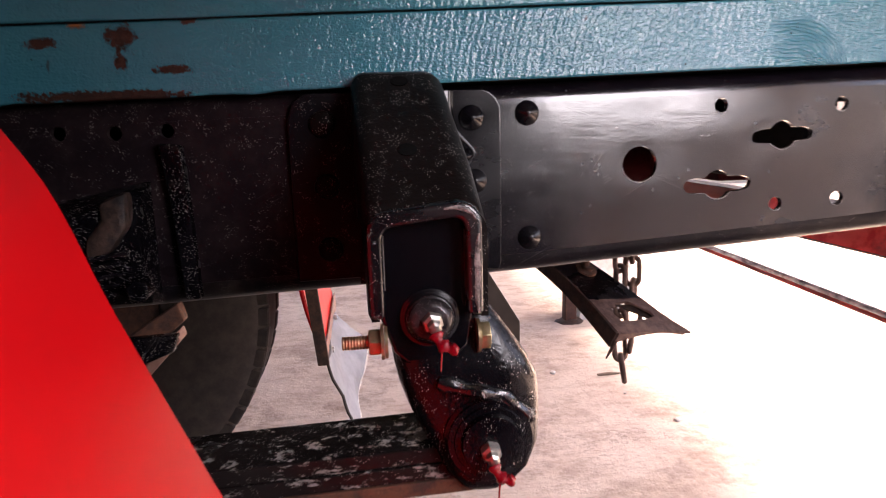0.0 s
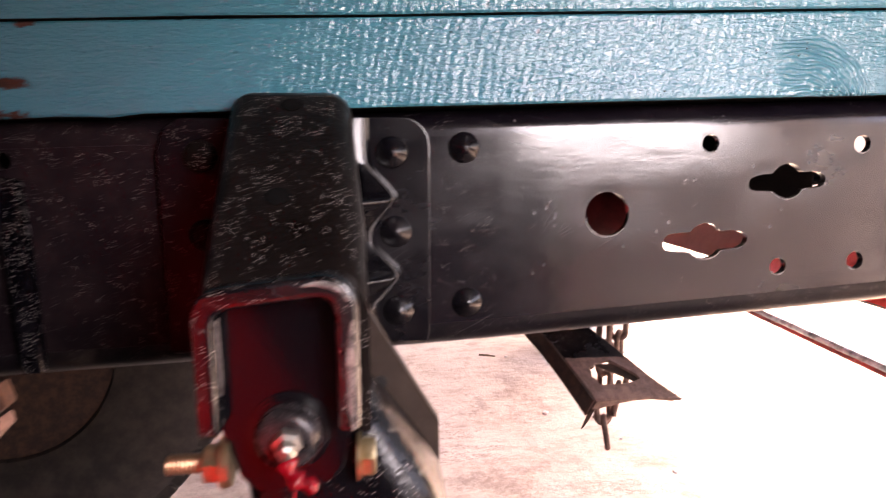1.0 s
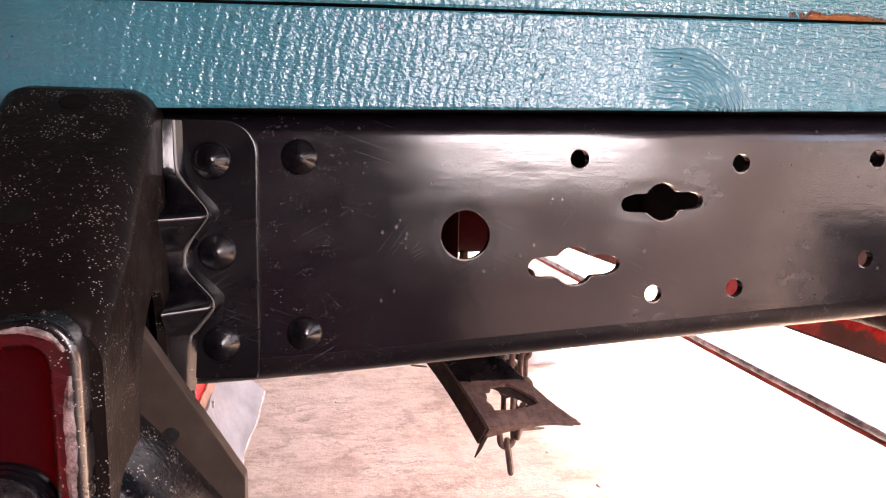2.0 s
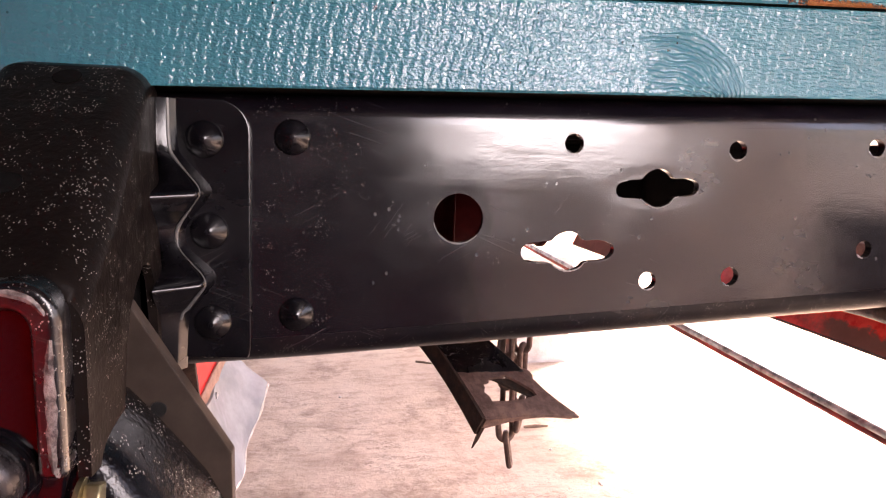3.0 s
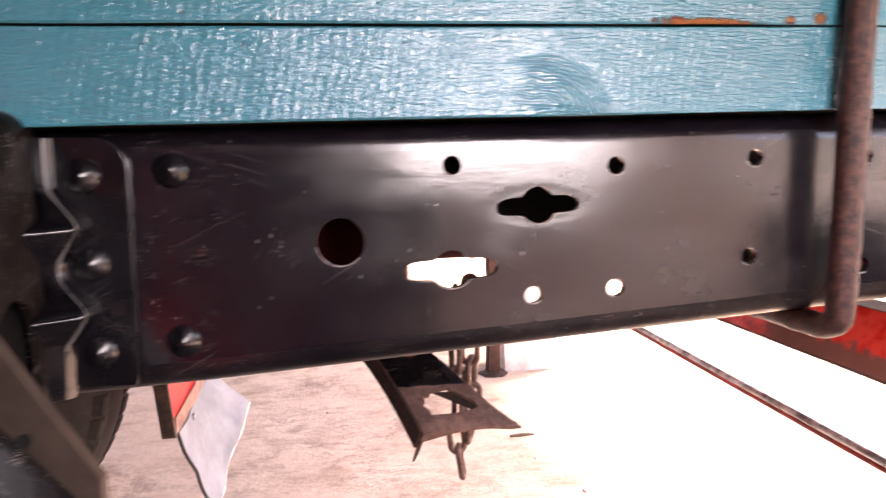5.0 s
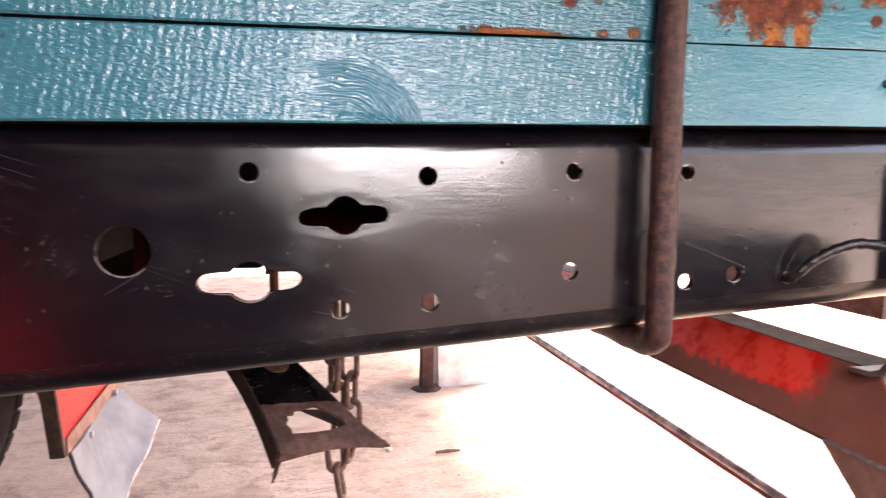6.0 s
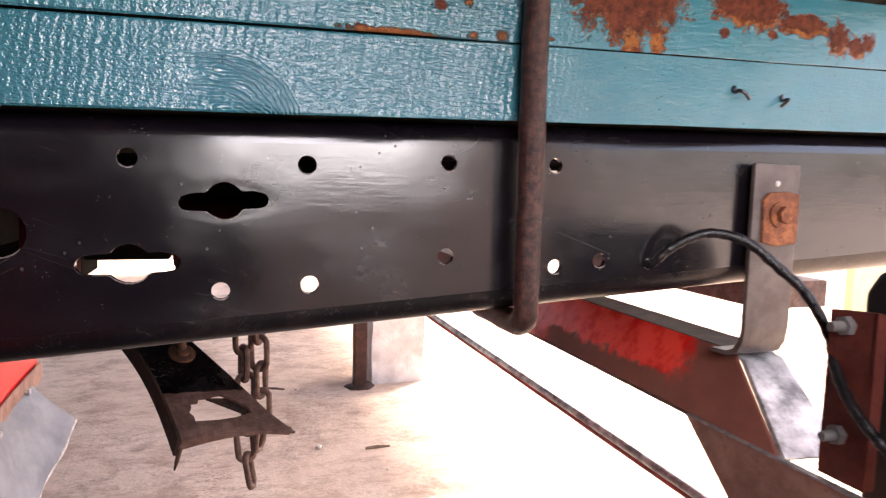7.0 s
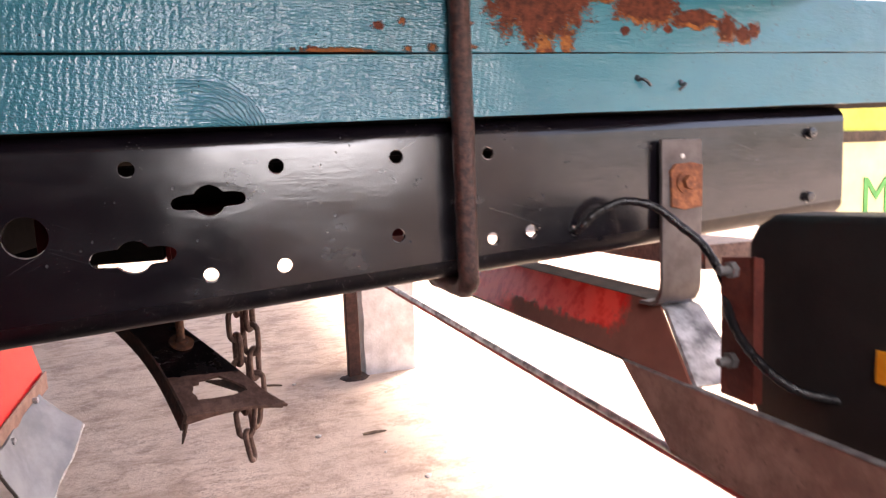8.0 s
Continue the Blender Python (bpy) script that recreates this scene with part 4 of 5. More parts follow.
def leaf_spring():
    root = thing("leaf_spring", (-0.7, -0.105, 0.68), "black greasy steel leaf spring pack with a brown lower leaf", "leaf spring")
    for top, low, x1, paint in ((0.0, 0.0125, -0.060, SPRING_BLACK), (0.0130, 0.0255, -0.064, SPRING_BLACK), (0.0260, 0.0380, -0.070, RUST)):
        loops = []
        for k in range(41):
            x = -1.5 + (x1 + 1.5) * k / 40
            z = 0.7345 + 0.035 * (x + 0.129) * (1.0 if x > -0.4 else 1.0 + 0.35 * (x + 0.4))
            loops.append([(x, -0.142, z - low), (x, -0.142, z - top), (x, -0.078, z - top), (x, -0.078, z - low)])
        part("leaf", bevelled(solid(loops), 0.0020, 2, 50), paint, root)
    return root

spring_hanger()
spring_shackle()
leaf_spring()


def bump_stop_bracket():
    """The greasy bracket on the rail ahead of the hanger."""
    root = thing("spring_stop_bracket", (-0.34, -0.05, 0.76), "greasy black spring stop bracket with scraped edges", "bracket")
    part("upright", slab([(-0.314, 0.956), (-0.296, 0.954), (-0.293, 0.90), (-0.291, 0.822), (-0.304, 0.822), (-0.308, 0.90)], -0.010, 0.001, "y", 0.002), GREASY, root)
    part("foot", slab([(-0.302, 0.806), (-0.300, 0.798), (-0.336, 0.760), (-0.342, 0.766)], -0.050, -0.028, "y", 0.0015), BROWN, root, "scraped pale brown steel foot")
    part("foot", slab([(-0.301, 0.828), (-0.297, 0.813), (-0.346, 0.772), (-0.362, 0.790)], -0.044, -0.030, "y", 0.002), RUST, root, "brown steel foot")
    cast = []
    for k in range(9):
        t = k / 8
        x = -0.325 - 0.10 * t
        cast.append([(x, -0.002, 0.925 - 0.02 * t), (x, -0.030 - 0.02 * math.sin(t * 3), 0.915 - 0.03 * t), (x, -0.046 + 0.01 * t, 0.862 - 0.006 * t), (x, -0.028, 0.826), (x, -0.002, 0.82)])
    part("casting", solid(cast), GREASY, root, smooth=70)
    part("scraped_face", slab([(-0.329, 0.921), (-0.331, 0.893), (-0.346, 0.872), (-0.366, 0.866), (-0.364, 0.884), (-0.351, 0.898), (-0.352, 0.912)], -0.0500, -0.030, "y", 0.006), SCRAPE_BROWN, root, "scraped brown steel face")
    for k in range(5):
        z = 0.868 - 0.008 * k
        part("splash_ridge", tube(smooth_path([(-0.40 + 0.006 * k, -0.052, z - 0.006), (-0.37, -0.056, z), (-0.332 - 0.003 * k, -0.050, z + 0.004)], 4), 0.0022, 7, True, 0.6), GREASY, root)
    for x, z in ((-0.327, 0.842), (-0.365, 0.83), (-0.40, 0.90), (-0.41, 0.85)):
        part("bolt_head", hexagon((x, -0.040, z), (0, -1, 0), 0.0095, 0.014), GREASY, root)
    part("splash_plate", slab([(-0.44, 0.80), (-0.30, 0.805), (-0.305, 0.79), (-0.40, 0.755), (-0.46, 0.76)], -0.055, -0.045, "y", 0.002), GREASY, root)
    return root


bump_stop_bracket()


# ---- U-bolt ----
def u_bolt():
    root = thing("u_bolt", (0.477, -0.028, 0.84), "thick rusty steel U-bolt clamping the timber to the rail", "U-bolt")
    path = [(0.472, -0.0245, 1.235 - 0.01 * k) for k in range(37)]
    for k in range(1, 10):
        a = math.pi / 2 * k / 9
        path.append((0.472 + 0.003 * k / 9, -0.0245 + 0.026 * (1 - math.cos(a)), 0.868 - 0.0195 * math.sin(a)))
    path += [(0.475, 0.004 + 0.01 * k, 0.8485) for k in range(1, 8)]
    for k in range(1, 8):
        a = math.pi / 2 * k / 7
        path.append((0.475, 0.074 + 0.02 * math.sin(a), 0.8685 - 0.02 * math.cos(a)))
    path += [(0.475, 0.094, 0.87 + 0.02 * k) for k in range(19)]
    bend = next(k for k, p in enumerate(path) if p[1] > 0.012)
    turn_up = next(k for k, p in enumerate(path) if p[1] > 0.070)
    part("front_leg", tube(path[:bend + 1], 0.0103, 16, True, 0.10), BOLT_RUST, root)
    part("bow", tube(path[bend:turn_up + 1], 0.0103, 16, True, 0.10), BOLT_RUST, root)
    part("back_leg", tube(path[turn_up:], 0.0103, 16, True, 0.10), BOLT_RUST, root)
    return root


u_bolt()


# ---- strap, cross bar and bumper at the tail ----
def strap():
    root = thing("steel_strap", (0.737, -0.01, 0.80), "grey steel strap bolted to the rail, carrying the tail bar", "strap")
    prof = [(-0.0075, 0.989), (-0.0075, 0.834), (-0.0055, 0.822), (0.001, 0.813), (0.010, 0.809), (0.030, 0.8075), (0.030, 0.8035), (0.008, 0.804), (-0.004, 0.8095), (-0.0105, 0.820), (-0.0125, 0.834), (-0.0125, 0.989)]
    part("strap_plate", slab(prof, 0.704, 0.757, "x", 0.0012), STRAP, root)
    patch = part("washer_plate", slab([(0.7150, 0.916), (0.7320, 0.9125), (0.7555, 0.9145), (0.7558, 0.961), (0.7400, 0.9635), (0.7200, 0.962), (0.7135, 0.955)], -0.0155, -0.0115, "y", 0.0012), RUST_RED, root, "orange rusty washer plate")
    part("washer", turned((0.7325, -0.0150, 0.942), (0, -1, 0), [(0, 0.0120), (0.0025, 0.0120), (0.0028, 0.0085), (0.003, 0.006)], 24), RUST_RED, patch)
    part("bolt_head", hexagon((0.7340, -0.0170, 0.942), (0, -1, 0), 0.0082, 0.0062), RUST_RED, patch)
    part("rivet_dot", dome((0.7310, -0.0122, 0.9705), (0, -1, 0), 0.0028, 0.0014, 0.0004, False), WHITEWASH, root)
    return root


strap()


def tail_bar():
    root = thing("tail_cross_bar", (0.72, 0.4, 0.737), "worn red and brown steel channel across the truck's tail", "cross bar")
    # channel along y, its face towards -x, the near end cut off slanting
    def sweep(prof, y_of):
        return solid([[(x, y_of(z), z) for x, z in prof], [(x, 1.30, z) for x, z in prof]])
    slant = lambda z: 0.018 - (0.806 - z) * 1.35
    part("face", bevelled(sweep([(0.689, 0.738), (0.693, 0.738), (0.725, 0.806), (0.721, 0.806)], slant), 0.0008, 1), RED_WORN, root, "brown-stained red channel face")
    part("top_flange", bevelled(sweep([(0.7205, 0.8065), (0.768, 0.8065), (0.768, 0.8025), (0.7225, 0.8025)], slant), 0.0006, 1), RUST_DARK, root, "dark rusty flange")
    part("lip", bevelled(sweep([(0.6885, 0.7375), (0.73, 0.7375), (0.73, 0.7350), (0.6885, 0.7350)], slant), 0.0006, 1), BROWN_RUST, root)
    end = [[(0.722, 0.014, 0.803), (0.768, 0.014, 0.803), (0.768, 0.020, 0.803), (0.722, 0.020, 0.803)],
           [(0.7215, 0.002, 0.800), (0.769, 0.002, 0.800), (0.769, 0.008, 0.797), (0.7215, 0.008, 0.797)],
           [(0.705, -0.040, 0.770), (0.757, -0.046, 0.770), (0.757, -0.041, 0.767), (0.705, -0.035, 0.767)],
           [(0.692, -0.080, 0.738), (0.742, -0.090, 0.740), (0.742, -0.085, 0.737), (0.692, -0.075, 0.735)]]
    part("end_plate", bevelled(solid(end), 0.0008, 1, 50), GALV, root, "scuffed bare galvanised end plate")
    return root


tail_bar()


def bumper():
    root = thing("rear_bumper", (0.70, -0.2, 0.66), "brown rusted steel bumper beam with a slanting end", "bumper")
    outline = [(0.038, 0.7365), (-0.046, 0.660), (-0.60, 0.655), (-0.60, 0.741)]
    part("plate", slab(outline, 0.686, 0.691, "x", 0.0008), BROWN, root, "flat brown steel plate with a bright upper edge")
    part("lower_flange", slab([(-0.046, 0.660), (-0.046, 0.656), (-0.60, 0.651), (-0.60, 0.655)], 0.686, 0.76, "x", 0.0008), BROWN, root)
    part("upper_edge", slab([(0.036, 0.7360), (0.036, 0.7380), (-0.60, 0.7430), (-0.60, 0.7410)], 0.6848, 0.6922, "x", 0.0005), STEEL_EDGE, root)
    return root


bumper()


def under_bar():
    """A thin round bar across the truck below the tail."""
    root = thing("under_run_bar", (0.77, 0.4, 0.6), "thin rusty round bar with remains of red paint", "bar")
    a, b = Vector((0.766, 0.359, 0.605)), Vector((-0.094, 0.993, 0.069))
    part("bar", tube([a + b * (-0.55 + 0.06 * k) for k in range(35)], 0.0085, 12, True, 0.06), RED_BAR, root)
    part("wire", tube([a + b * (-0.55 + 0.06 * k) + Vector((-0.010, 0, 0.0105)) for k in range(35)], 0.0058, 12), GALV, root, "bright steel tube")
    for s in (-0.5, 1.35):
        p = a + b * s
        part("hanger_strap", box((p.x - 0.016, p.y - 0.003, p.z - 0.012), (p.x + 0.016, p.y + 0.003, 0.806 if s < 0 else 0.83), 0.001), RUST_DARK, root)
    return root



under_bar()


# ---- tail lamp and its cable ----
def tail_lamp():
    root = thing("tail_lamp", (0.76, -0.2, 0.73), "black plastic tail lamp housing seen from behind, amber lens", "tail lamp")
    prof = [(-0.128, 0.700), (-0.114, 0.76), (-0.112, 0.886), (-0.122, 0.902), (-0.140, 0.912), (-0.42, 0.920), (-0.43, 0.91), (-0.43, 0.69)]
    part("housing", slab(prof, 0.722, 0.782, "x", 0.008, 3), LAMP_BLACK, root)
    part("lens", slab([(-0.165, 0.762), (-0.165, 0.83), (-0.40, 0.84), (-0.40, 0.762)], 0.782, 0.800, "x", 0.004), ORANGE, root, "amber lens")
    part("side_reflector", box((0.7190, -0.275, 0.786), (0.7225, -0.243, 0.812), 0.001), ORANGE, root, "small amber reflector")
    return root


tail_lamp()


def lamp_bracket():
    root = thing("lamp_bracket", (0.70, -0.125, 0.74), "red-oxide steel angle standing on the bumper", "bracket")
    part("front_leg", slab([(-0.105, 0.739), (-0.141, 0.739), (-0.1445, 0.876), (-0.1055, 0.872)], 0.698, 0.7025, "x", 0.0008), RUST_PRIMER, root)
    part("side_leg", slab([(0.698, 0.739), (0.709, 0.739), (0.709, 0.874), (0.698, 0.876)], -0.1455, -0.141, "y", 0.0008), RUST_PRIMER, root)
    for z in (0.862, 0.776):
        b = part("bolt", turned((0.700, -0.1215, z), (-1, 0, 0), [(0, 0.0042), (0.019, 0.0042), (0.020, 0.0034)], 12), STEEL, root, "dull zinc bolt")
        part("nut", hexagon((0.698, -0.1215, z), (-1, 0, 0), 0.0082, 0.0065), STEEL, b)
    return root


lamp_bracket()


def cable():
    root = thing("lamp_cable", (0.65, -0.05, 0.75), "black tape-wrapped cable from the rail to the tail lamp", "cable")
    pts = [(0.607, 0.02, 0.8960), (0.603, -0.004, 0.8965), (0.614, -0.014, 0.911), (0.631, -0.022, 0.922), (0.648, -0.030, 0.926), (0.672, -0.042, 0.919), (0.691, -0.058, 0.899), (0.705, -0.075, 0.879),
           (0.707, -0.098, 0.849), (0.697, -0.115, 0.826), (0.688, -0.135, 0.808), (0.686, -0.158, 0.790), (0.690, -0.178, 0.776), (0.702, -0.196, 0.766), (0.726, -0.210, 0.760)]
    path = smooth_path(pts, 8)
    part("sheath", tube(path, [0.0043 + 0.0004 * math.sin(k * 1.7) for k in range(len(path))], 12, True, 0.06), CABLE, root)
    return root


cable()
for x, z in ((0.927, 0.993), (0.926, 0.917)):
    part("stud", turned((x, 0.012, z), (0, -1, 0), [(0, 0.0058), (0.018, 0.0058), (0.019, 0.004)], 12), DARK_BLACK, near_rail)


# ---- spare wheel carrier and chain ----
def spare_carrier():
    root = thing("spare_wheel_carrier", (0.2, 0.4, 0.66), "rusty pressed channel of a spare wheel carrier with a torn cut-out", "carrier")
    o = Vector((0.195, 0.262, 0.674))
    e1 = Vector((0.113, 0.040, -0.013))
    w = e1.length
    e1.normalize()
    e2 = Vector((-0.58, 0.66, 0.47)).normalized()   # the end is cut off askew
    left, right = Vector((-0.49, 0.765, 0.43)).normalized(), Vector((-0.645, 0.61, 0.456)).normalized()
    e3 = e1.cross(e2).normalized()
    if e3.z < 0:
        e3 = -e3
    at = lambda u, v, h: tuple(o + e1 * u + left.lerp(right, u / w) * v + e3 * (h + 0.012 * math.sin(math.pi * min(v / 0.4, 1))) + e1 * 0.016 * math.sin(math.pi * min(v / 0.3, 1)) * (1 - u / w))
    random.seed(4)
    cut = [(0.0240, 0.0230), (0.0507, 0.0220), (0.0737, 0.0235), (0.0995, 0.0290), (0.1014, 0.0380), (0.0903, 0.0540), (0.0793, 0.0650), (0.0700, 0.0640), (0.0571, 0.0610), (0.0442, 0.0600), (0.0406, 0.0540), (0.0295, 0.0530), (0.0276, 0.0450), (0.0217, 0.0380), (0.0249, 0.0310)]
    torn = [(w * k / 14, 0.071 + 0.0035 * noise.noise((k * 0.8, 3, 0))) for k in range(15)]
    part("end_frame", pierced([(w * 0.5, 0.0), (w + 0.009, -0.010), (w + 0.003, 0.018), (w, 0.035)] + torn[::-1] + [(0, 0.035), (0, 0)], [cut], -0.003, 0.0008, at), BROWN_RUST, root, "brown rusted end with a torn cut-out")
    up = [(w, 0.071 + 0.189 * k / 8) for k in range(1, 9)]
    part("plate", pierced(torn + up + [(0, v) for _, v in reversed(up)], [], -0.003, 0.0, at), DARK_BLACK, root)
    for u, drop in ((0.0, 0.027), (w, 0.022)):
        loops = []
        for k in range(13):
            v = 0.26 * k / 12
            d = drop * (1 - 0.35 * (v / 0.44)) * (1.0 if u == 0 else 0.15 + 0.85 * min(1.0, v / 0.08))
            sgn = -1 if u == 0 else 1
            loops.append([at(u, v, 0), at(u + sgn * 0.003, v, -0.001), at(u + sgn * 0.003, v, -d), at(u, v, -d)])
        part("side_flange", solid(loops), RUST_DARK, root)
    loops = []
    for k in range(9):
        u = (w + 0.010) * k / 8
        d = 0.016 - 0.010 * math.sin(math.pi * k / 8) - 0.004 * (k / 8)
        loops.append([at(u, 0, 0.0), at(u, -0.003, 0), at(u, -0.003, -d), at(u, 0, -d)])
    part("end_lip", solid(loops), BROWN_RUST, root)
    part("inner_flange", pierced([(0.062, 0.068), (w - 0.004, 0.064), (w - 0.004, 0.034), (0.100, 0.036)], [], -0.011, -0.008, at), RUST_DARK, root, "dark folded inner flange")
    part("torn_spur", tube([at(0.001, -0.002, -0.012), at(0.002, -0.002, -0.034), at(0.003, -0.001, -0.050)], [0.003, 0.0025, 0.001], 6), RUST_DARK, root)
    foot = Vector(at(w * 0.62, 0.145, 0))
    rod = part("hanger_rod", tube([(foot.x, foot.y, foot.z - 0.004 + 0.0155 * k) for k in range(9)], 0.0058, 12, True, 0.06), RUST, root, "brown rusty hanger rod")
    part("washer", turned(tuple(foot), tuple(e3), [(0, 0.017), (0.003, 0.017), (0.0035, 0.009), (0.008, 0.009), (0.0085, 0.006)], 20), RUST, rod)
    return root


spare_carrier()


def chain():
    root = thing("chain", (0.277, 0.43, 0.53), "rusty steel chain hanging in a loop beside the carrier", "chain")
    r, half, wide = 0.0043, 0.0128, 0.0112
    pitch = 2 * (half + wide) - 2 * r - 0.0006

    def link(x, y, z, turn, lean=0.0):
        path = []
        for i in range(33):
            a = 2 * math.pi * i / 32
            s = half if math.sin(a) > 0.01 else (-half if math.sin(a) < -0.01 else 0)
            u, v = wide * math.cos(a), wide * math.sin(a) + s
            path.append((x + u * math.cos(turn) + lean * v, y + u * math.sin(turn), z + v))
        part("link", tube(path, r, 9, False, 0.15), BROWN_RUST, root)

    link(0.272, 0.430, 0.5535, radians(74), -0.16)
    for x0, shift, turns, lean in ((0.2665, 0.0, (16, 104), -0.10), (0.2870, 0.014, (62, 150), 0.12)):
        z, k = 0.5535 + pitch + shift, 0
        while z < 0.825:
            link(x0 + 0.002 * math.sin(k * 1.3), 0.430, z, radians(turns[k % 2] + 8 * math.sin(k * 2.3)), lean if k == 0 else 0.0)
            z += pitch
            k += 1
    return root

chain()

# crossmember between the rails for chain and carrier, blocks added to darken the holes
cross = thing("crossmember", (0.2, 0.39, 0.87), "black steel crossmember between the chassis rails, with blocks added to darken the holes", "crossmember")
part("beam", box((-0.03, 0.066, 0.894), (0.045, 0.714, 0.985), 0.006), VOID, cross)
part("hole_block", box((0.188, 0.50, 0.868), (0.345, 0.56, 0.992), 0.006), VOID, cross, "near-black block added to darken the holes")
part("red_drum", turned((0.174, 0.494, 0.888), (1, 0, 0), [(0, 0.049), (0.006, 0.049), (0.007, 0.046), (0.146, 0.046), (0.147, 0.049), (0.153, 0.049)], 32), DEEP_RED, cross, "dull red drum shape added to fill the big hole")
part("hole_plate", box((0.066, 0.45, 0.853), (0.172, 0.56, 0.992), 0.004), VOID, cross)
part("red_hole_plate", box((0.085, 0.120, 0.878), (0.127, 0.135, 0.985), 0.002), DEEP_RED, cross, "dull red plate added to fill the big hole")
part("hole_cheek", box((-0.037, 0.45, 0.828), (0.065, 0.56, 0.992), 0.004), VOID, cross)
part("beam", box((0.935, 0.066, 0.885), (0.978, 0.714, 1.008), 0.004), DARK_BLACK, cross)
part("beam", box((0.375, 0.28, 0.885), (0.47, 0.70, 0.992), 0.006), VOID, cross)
part("stay", box((0.440, 0.45, 0.864), (0.545, 0.56, 0.885), 0.004), DEEP_RED, cross, "dull red block added to fill the view through the slot")


# short beam at the rail's end
stub = thing("tail_beam", (1.08, 0.5, 0.78), "brown rusted steel beam behind the end of the rail", "beam")
part("beam", box((1.04, 0.30, 0.780), (1.172, 0.84, 0.824), 0.003), BROWN_RUST, stub)
part("gusset", slab([(0.90, 0.90), (1.05, 0.822), (1.16, 0.822), (0.983, 0.99)], 0.70, 0.712, "y", 0.001), RUST_DARK, stub)

# ---- mudguards ----
def mudguard(name, edges, y_out, label):
    """A curved sheet round a wheel: edges are (x, y, z) down its inner edge."""
    pts = smooth_path(edges, 6)
    root = thing(name, tuple(pts[-1]), label, "mudguard")
    loops = []
    for i, p in enumerate(pts):
        d = (pts[min(i + 1, len(pts) - 1)] - pts[max(i - 1, 0)])
        n = Vector((d.z, 0, -d.x)).normalized() * 0.0025
        s = 1 if y_out > p.y else -1
        loops.append([p + n, p + n + Vector((0.0, s * 0.004, 0)), Vector((p.x, y_out, p.z)) + n, Vector((p.x, y_out, p.z)) - n, p - n + Vector((0.0, s * 0.004, 0)), p - n])
    part("sheet", solid(loops), RED, root, smooth=60)
    bead = [p + Vector((-0.004, 0, 0)) for p in pts]
    part("edge_bead", tube(bead, 0.0045, 10), RED, root)
    return root


mudguard("mudguard", [(-0.95, -0.10, 1.13), (-0.62, -0.105, 1.115), (-0.45, -0.115, 1.04), (-0.353, -0.146, 0.95), (-0.299, -0.173, 0.85), (-0.217, -0.213, 0.70), (-0.163, -0.240, 0.60), (-0.109, -0.268, 0.50), (-0.06, -0.29, 0.41)],
         -0.76, "glossy bright red sheet-metal mudguard beside the wheel")
far_guard = mudguard("mudguard", [(-1.0, 1.06, 1.13), (-0.70, 1.06, 1.08), (-0.46, 1.06, 0.92), (-0.36, 1.06, 0.72), (-0.315, 1.05, 0.52), (-0.285, 1.080, 0.395)], 1.62, "red sheet-metal mudguard behind the far wheel")
part("frame_angle", slab([(-0.296, 0.376), (-0.266, 0.376), (-0.306, 0.80), (-0.338, 0.80)], 1.026, 1.040, "y", 0.002), RUST_DARK, far_guard, "brown rusty steel angle")
part("clamp_strip", slab([(1.086, 0.356), (1.62, 0.368), (1.62, 0.424), (1.086, 0.400)], -0.283, -0.278, "x", 0.001), BROWN, far_guard, "brown steel clamping strip")
for y, z in ((1.222, 0.352), (1.455, 0.382)):
    part("bolt", hexagon((-0.278, y, z), (1, 0, 0), 0.010, 0.012), GALV, far_guard)


def mud_flap():
    root = thing("mud_flap", (-0.29, 1.3, 0.14), "grey rubber mud flap, torn slanting, hanging from the far mudguard", "mud flap")
    loops = []
    for k in range(17):
        t = k / 16
        y = 1.095 + 0.42 * t
        zt, zb = 0.362 + 0.020 * t, 0.158 + 0.120 * max(0.0, (t - 0.4) / 0.6) ** 1.2
        col = []
        for j in range(9):
            s = j / 8
            x = -0.275 + (0.068 + 0.036 * t * t) * s ** 1.15 + 0.006 * math.sin(t * 9) * s + 0.01 * noise.noise((t * 3, s * 3, 0))
            col.append((x, y + 0.02 * s * (0.5 - t), zt + (zb - zt) * s + 0.006 * noise.noise((t * 14, 3, 0)) * s))
        loops.append(col + [(x - 0.006, yy, z) for x, yy, z in reversed(col)])
    part("sheet", solid(loops), FLAP, root, smooth=70)
    part("frayed_edge", tube([Vector(l[8]) + Vector((-0.003, 0, -0.001)) for l in loops], [0.0040 + 0.0012 * math.sin(k * 2.1) for k in range(17)], 8), PEBBLE, root, "pale frayed edge")
    part("near_edge", tube([Vector(p) + Vector((-0.003, -0.002, 0)) for p in loops[0][:9]], 0.0042, 8), RUBBER, root, "dark cut edge")
    return root

mud_flap()


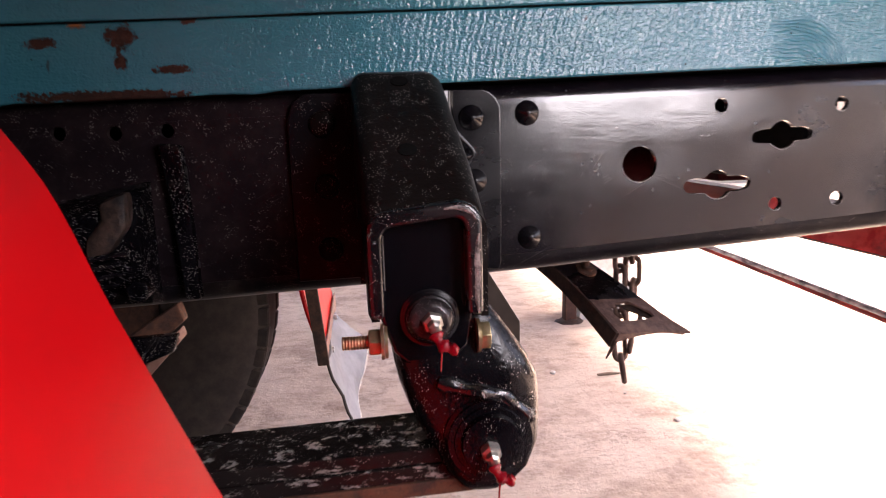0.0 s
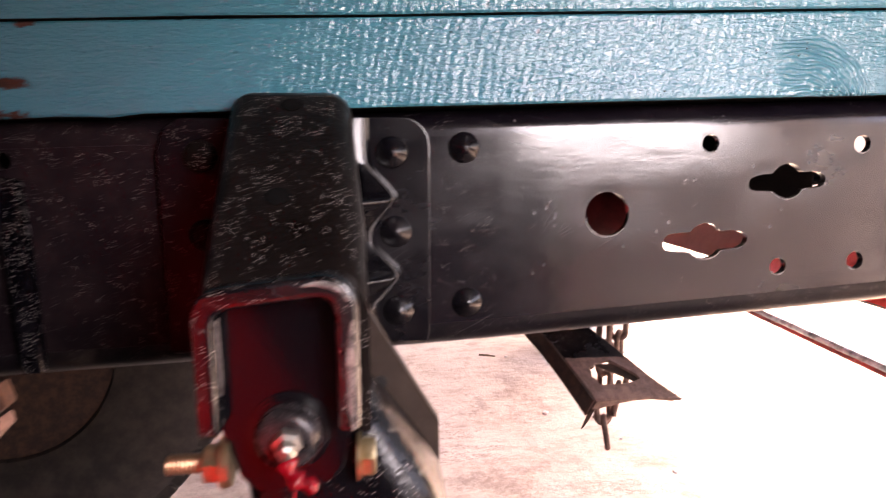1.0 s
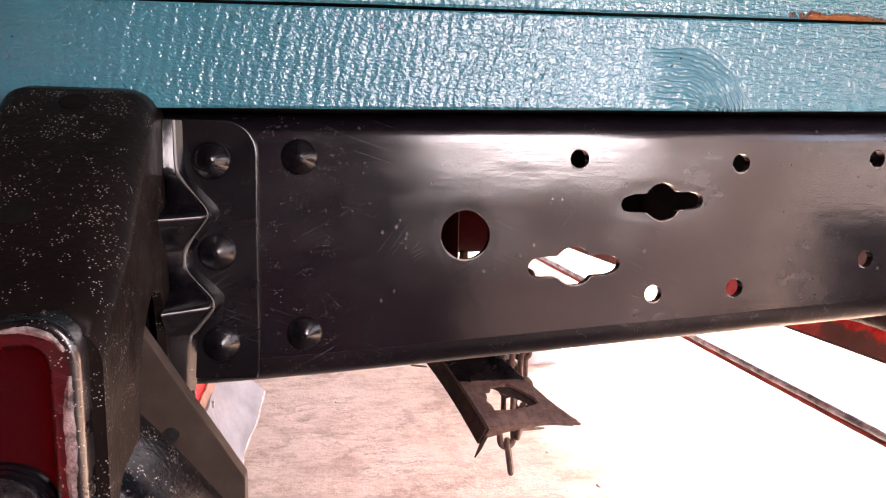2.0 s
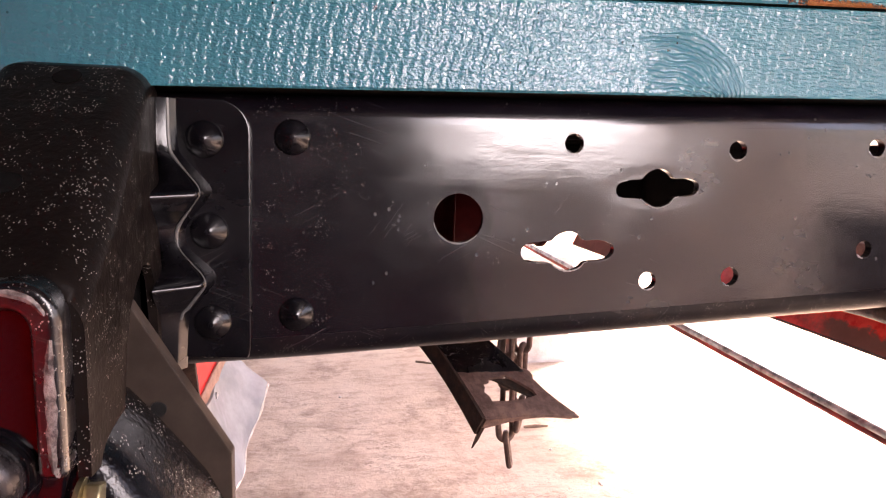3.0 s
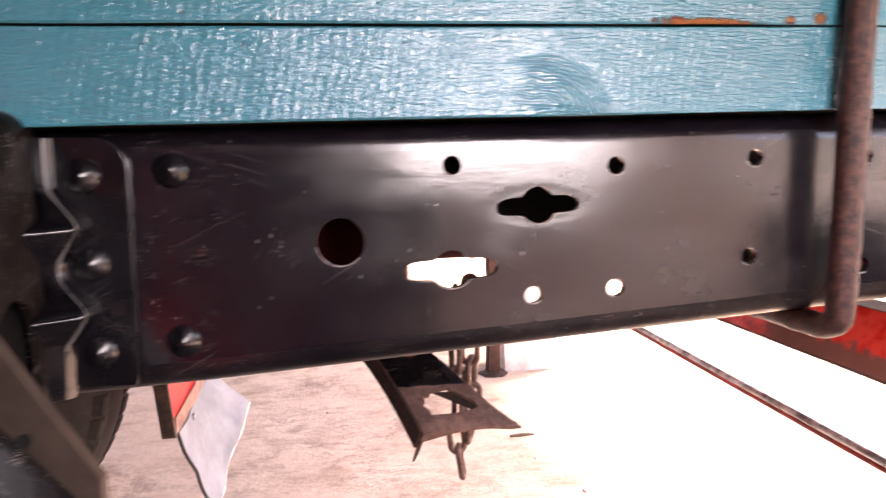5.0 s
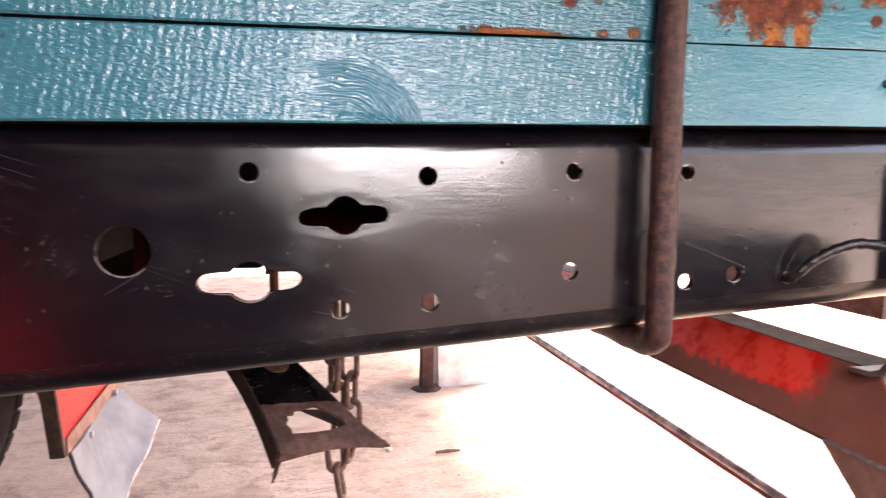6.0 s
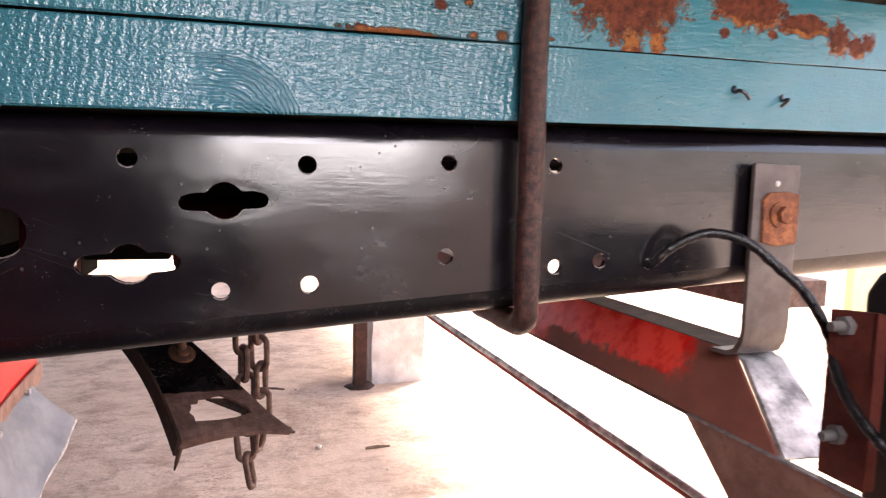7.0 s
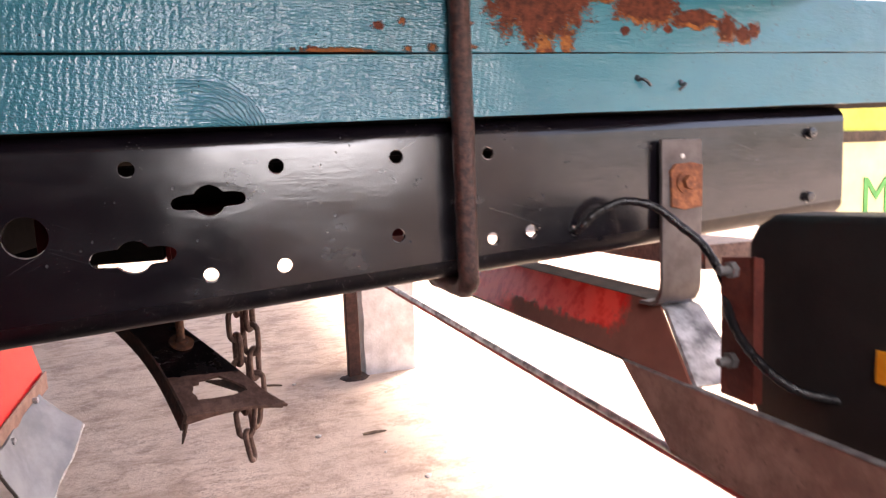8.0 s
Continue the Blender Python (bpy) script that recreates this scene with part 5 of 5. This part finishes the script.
# ---- far wheel ----
def road_wheel(y0, y1):
    R, cx = 0.535, -0.945
    root = thing("road_wheel", (cx, (y0 + y1) / 2, 0.0), "dusty black truck tyre on a steel rim on the far side", "wheel")
    c = (cx, y0, R)
    w = y1 - y0
    rings = [(0.035, 0.262), (0.012, 0.272), (0.0, 0.33), (0.0, 0.42), (0.010, 0.485), (0.026, 0.518), (0.05, 0.529), (w / 2, 0.531), (w - 0.05, 0.529), (w - 0.026, 0.518), (w - 0.010, 0.485), (w, 0.42), (w, 0.33), (w - 0.012, 0.272), (w - 0.035, 0.262)]
    tyre = part("tyre", turned(c, (0, 1, 0), rings, 72), RUBBER, root)
    lug = bmesh.new()
    for k in range(58):
        a = 2 * math.pi * k / 58
        for side in (0.006, w - 0.058):
            b = box((-0.0250, side + 0.014, 0.500), (0.0250, side + 0.052, 0.5315), 0.004, 1)
            bmesh.ops.rotate(b, verts=b.verts, cent=(0, 0, 0), matrix=Matrix.Rotation(a, 3, "Y"))
            bmesh.ops.translate(b, verts=b.verts, vec=(cx, y0, R))
            add(lug, b)
    tagged(part("tread", lug, RUBBER, tyre), kind="stuff")
    part("rim", turned(c, (0, 1, 0), [(0.02, 0.266), (0.03, 0.252), (0.06, 0.235), (0.075, 0.12), (0.10, 0.11), (0.105, 0.01)], 40), RUST_DARK, root)
    return root


road_wheel(1.035, 1.255)

# ---- yard ----
post = thing("shed_post", (0.825, 2.45, 0), "rusty steel post standing in the yard floor", "post")
part("shaft", bevelled(tube([(0.825 + 0.003 * noise.noise((k, 0, 0)), 2.45, 0.12 * k) for k in range(22)], 0.042, 4, True, 0.10), 0.004, 1, 50), POST_RUST, post)
foot = turned((0.825, 2.45, 0.0), (0, 0, 1), [(-0.01, 0.078), (0.004, 0.070), (0.010, 0.060), (0.018, 0.050), (0.022, 0.02)], 22)
for v in foot.verts:
    v.co += Vector((noise.noise(v.co * 25), noise.noise(v.co * 25 + Vector((9, 0, 0))), 0.4 * noise.noise(v.co * 30))) * 0.018
part("rusted_foot", foot, RUST_DARK, post)
pier = thing("concrete_pier", (1.01, 2.56, 0), "rough whitewashed concrete block beside the post", "concrete block")
blk = box((0.885, 2.46, -0.02), (1.145, 2.68, 0.52), 0.0)
bmesh.ops.subdivide_edges(blk, edges=blk.edges[:], cuts=6, use_grid_fill=True)
for v in blk.verts:
    v.co += Vector([noise.noise(v.co * 9 + Vector((j * 7, 0, 0))) * 0.010 for j in range(3)])
part("block", blk, WHITEWASH, pier)

board = thing("painted_board_wall", (4.3, 2.02, 0), "yellow-green painted boarding with green lettering", "board wall", kind="structure")
part("upper_board", box((3.36, 2.0, 1.11), (6.5, 2.05, 1.75), 0.004), YELLOW, board)
part("lower_board", box((3.36, 2.0, -0.02), (6.5, 2.05, 1.075), 0.004), PALE, board)
part("rail_strip", box((3.36, 1.985, 1.06), (6.5, 2.0, 1.12), 0.004), OLD_WOOD, board)
letter = bpy.data.curves.new("letter", "FONT")
letter.body, letter.size, letter.extrude = "M", 0.30, 0.002
glyph = new("letter_m", bpy.data.meshes.new_from_object(bpy.data.objects.new("scratch", letter)))
glyph.data.materials.append(GREEN)
glyph.parent = board
glyph.matrix_local = pose(-0.68, -0.024, 0.66, 90, 0, 0)

# ---- roof and walls added to shape light and reflections ----
shade_roof = part("ceiling", slab([(-6.0, 3.0), (2.3, 3.0), (2.3, 3.08), (-6.0, 3.08)], -1.0, 7.6, "y", 0.01), OLD_WOOD)
tagged(shade_roof, "unseen roof added to shade the truck and the yard", "ceiling", kind="structure")
# unseen wall added behind the camera, dark and pale sections shape the reflections
wall = thing("wall_south", (0.5, OPEN_Y - 0.06, 0), "unseen wall added for the rail's reflections, with an opening for the lamp", "wall", kind="structure")
for x0, x1, z0, z1, wash in ((-6.0, OPEN_X[0], -0.02, 3.0, DARK_WALL), (OPEN_X[0], 0.30, -0.02, OPEN_Z[0], DARK_WALL), (0.30, OPEN_X[1], -0.02, OPEN_Z[0], PALE_WALL),
                             (OPEN_X[0], OPEN_X[1], OPEN_Z[1], 3.0, PALE_WALL), (OPEN_X[1], 1.0, -0.02, 3.0, PALE_WALL)):
    part("wall_section", slab([(x0, z0), (x1, z0), (x1, z1), (x0, z1)], OPEN_Y - 0.12, OPEN_Y, "y"), wash, wall)
# unseen low wall added for the rail to reflect
wall = part("wall_low", slab([(-6.0, -0.02), (9.0, -0.02), (9.0, 0.97), (-6.0, 0.97)], -3.3, -3.15, "y", 0.01), YARD_WALL)
tagged(wall, "unseen low pale wall added for the rail's reflections", "wall", kind="structure")
# unseen wall added to block light from the left
wall = part("wall_west", slab([(-2.6, -0.02), (7.6, -0.02), (7.6, 3.0), (-2.6, 3.0)], -6.0, -5.85, "x", 0.01), DARK_WALL)
tagged(wall, "unseen dark wall added to close the left side", "wall", kind="structure")

# backdrop wall added to tone the view through the rail's slots
wall = part("wall_north", slab([(-6.0, -0.02), (9.0, -0.02), (9.0, 1.5), (-6.0, 1.5)], 9.4, 9.55, "y", 0.01), BEIGE_WALL)
tagged(wall, "plain beige wall added as a backdrop for the rail's slots", "wall", kind="structure")

# loose bits on the ground
random.seed(11)


def pebble(x, y, r):
    bm = bmesh.new()
    bmesh.ops.create_icosphere(bm, subdivisions=2, radius=r)
    for v in bm.verts:
        v.co *= 1 + 0.35 * noise.noise(v.co * (0.9 / r) + Vector((x, y, 0)))
        v.co.z *= 0.6
    bmesh.ops.translate(bm, verts=bm.verts, vec=(x, y, r * 0.35))
    root = thing("pebble", (x, y, 0), "small pale stone lying on the yard floor", "stone", "stones on the floor")
    part("stone", bm, PEBBLE, root)


for x, y, r in ((0.549, 1.792, 0.012), (0.75, 1.55, 0.006), (1.35, 2.3, 0.010), (0.05, 2.1, 0.006), (0.536, 2.482, 0.009), (0.831, 1.307, 0.011), (1.2, 1.6, 0.006)):
    pebble(x, y, r)
for x, y, a, l in ((0.443, 2.480, -0.45, 0.08), (0.75, 1.715, 0.0, 0.09)):
    stick = thing("wood_chip", (x, y, 0), "short brown splinter of wood on the yard floor", "wood chip", "wood chips on the floor")
    d = Vector((math.cos(a), math.sin(a), 0)) * l / 2
    part("splinter", tube([Vector((x, y, 0.012)) - d, Vector((x, y, 0.014)), Vector((x, y, 0.012)) + d], [0.005, 0.006, 0.004], 5, True, 0.5), CHIP, stick)
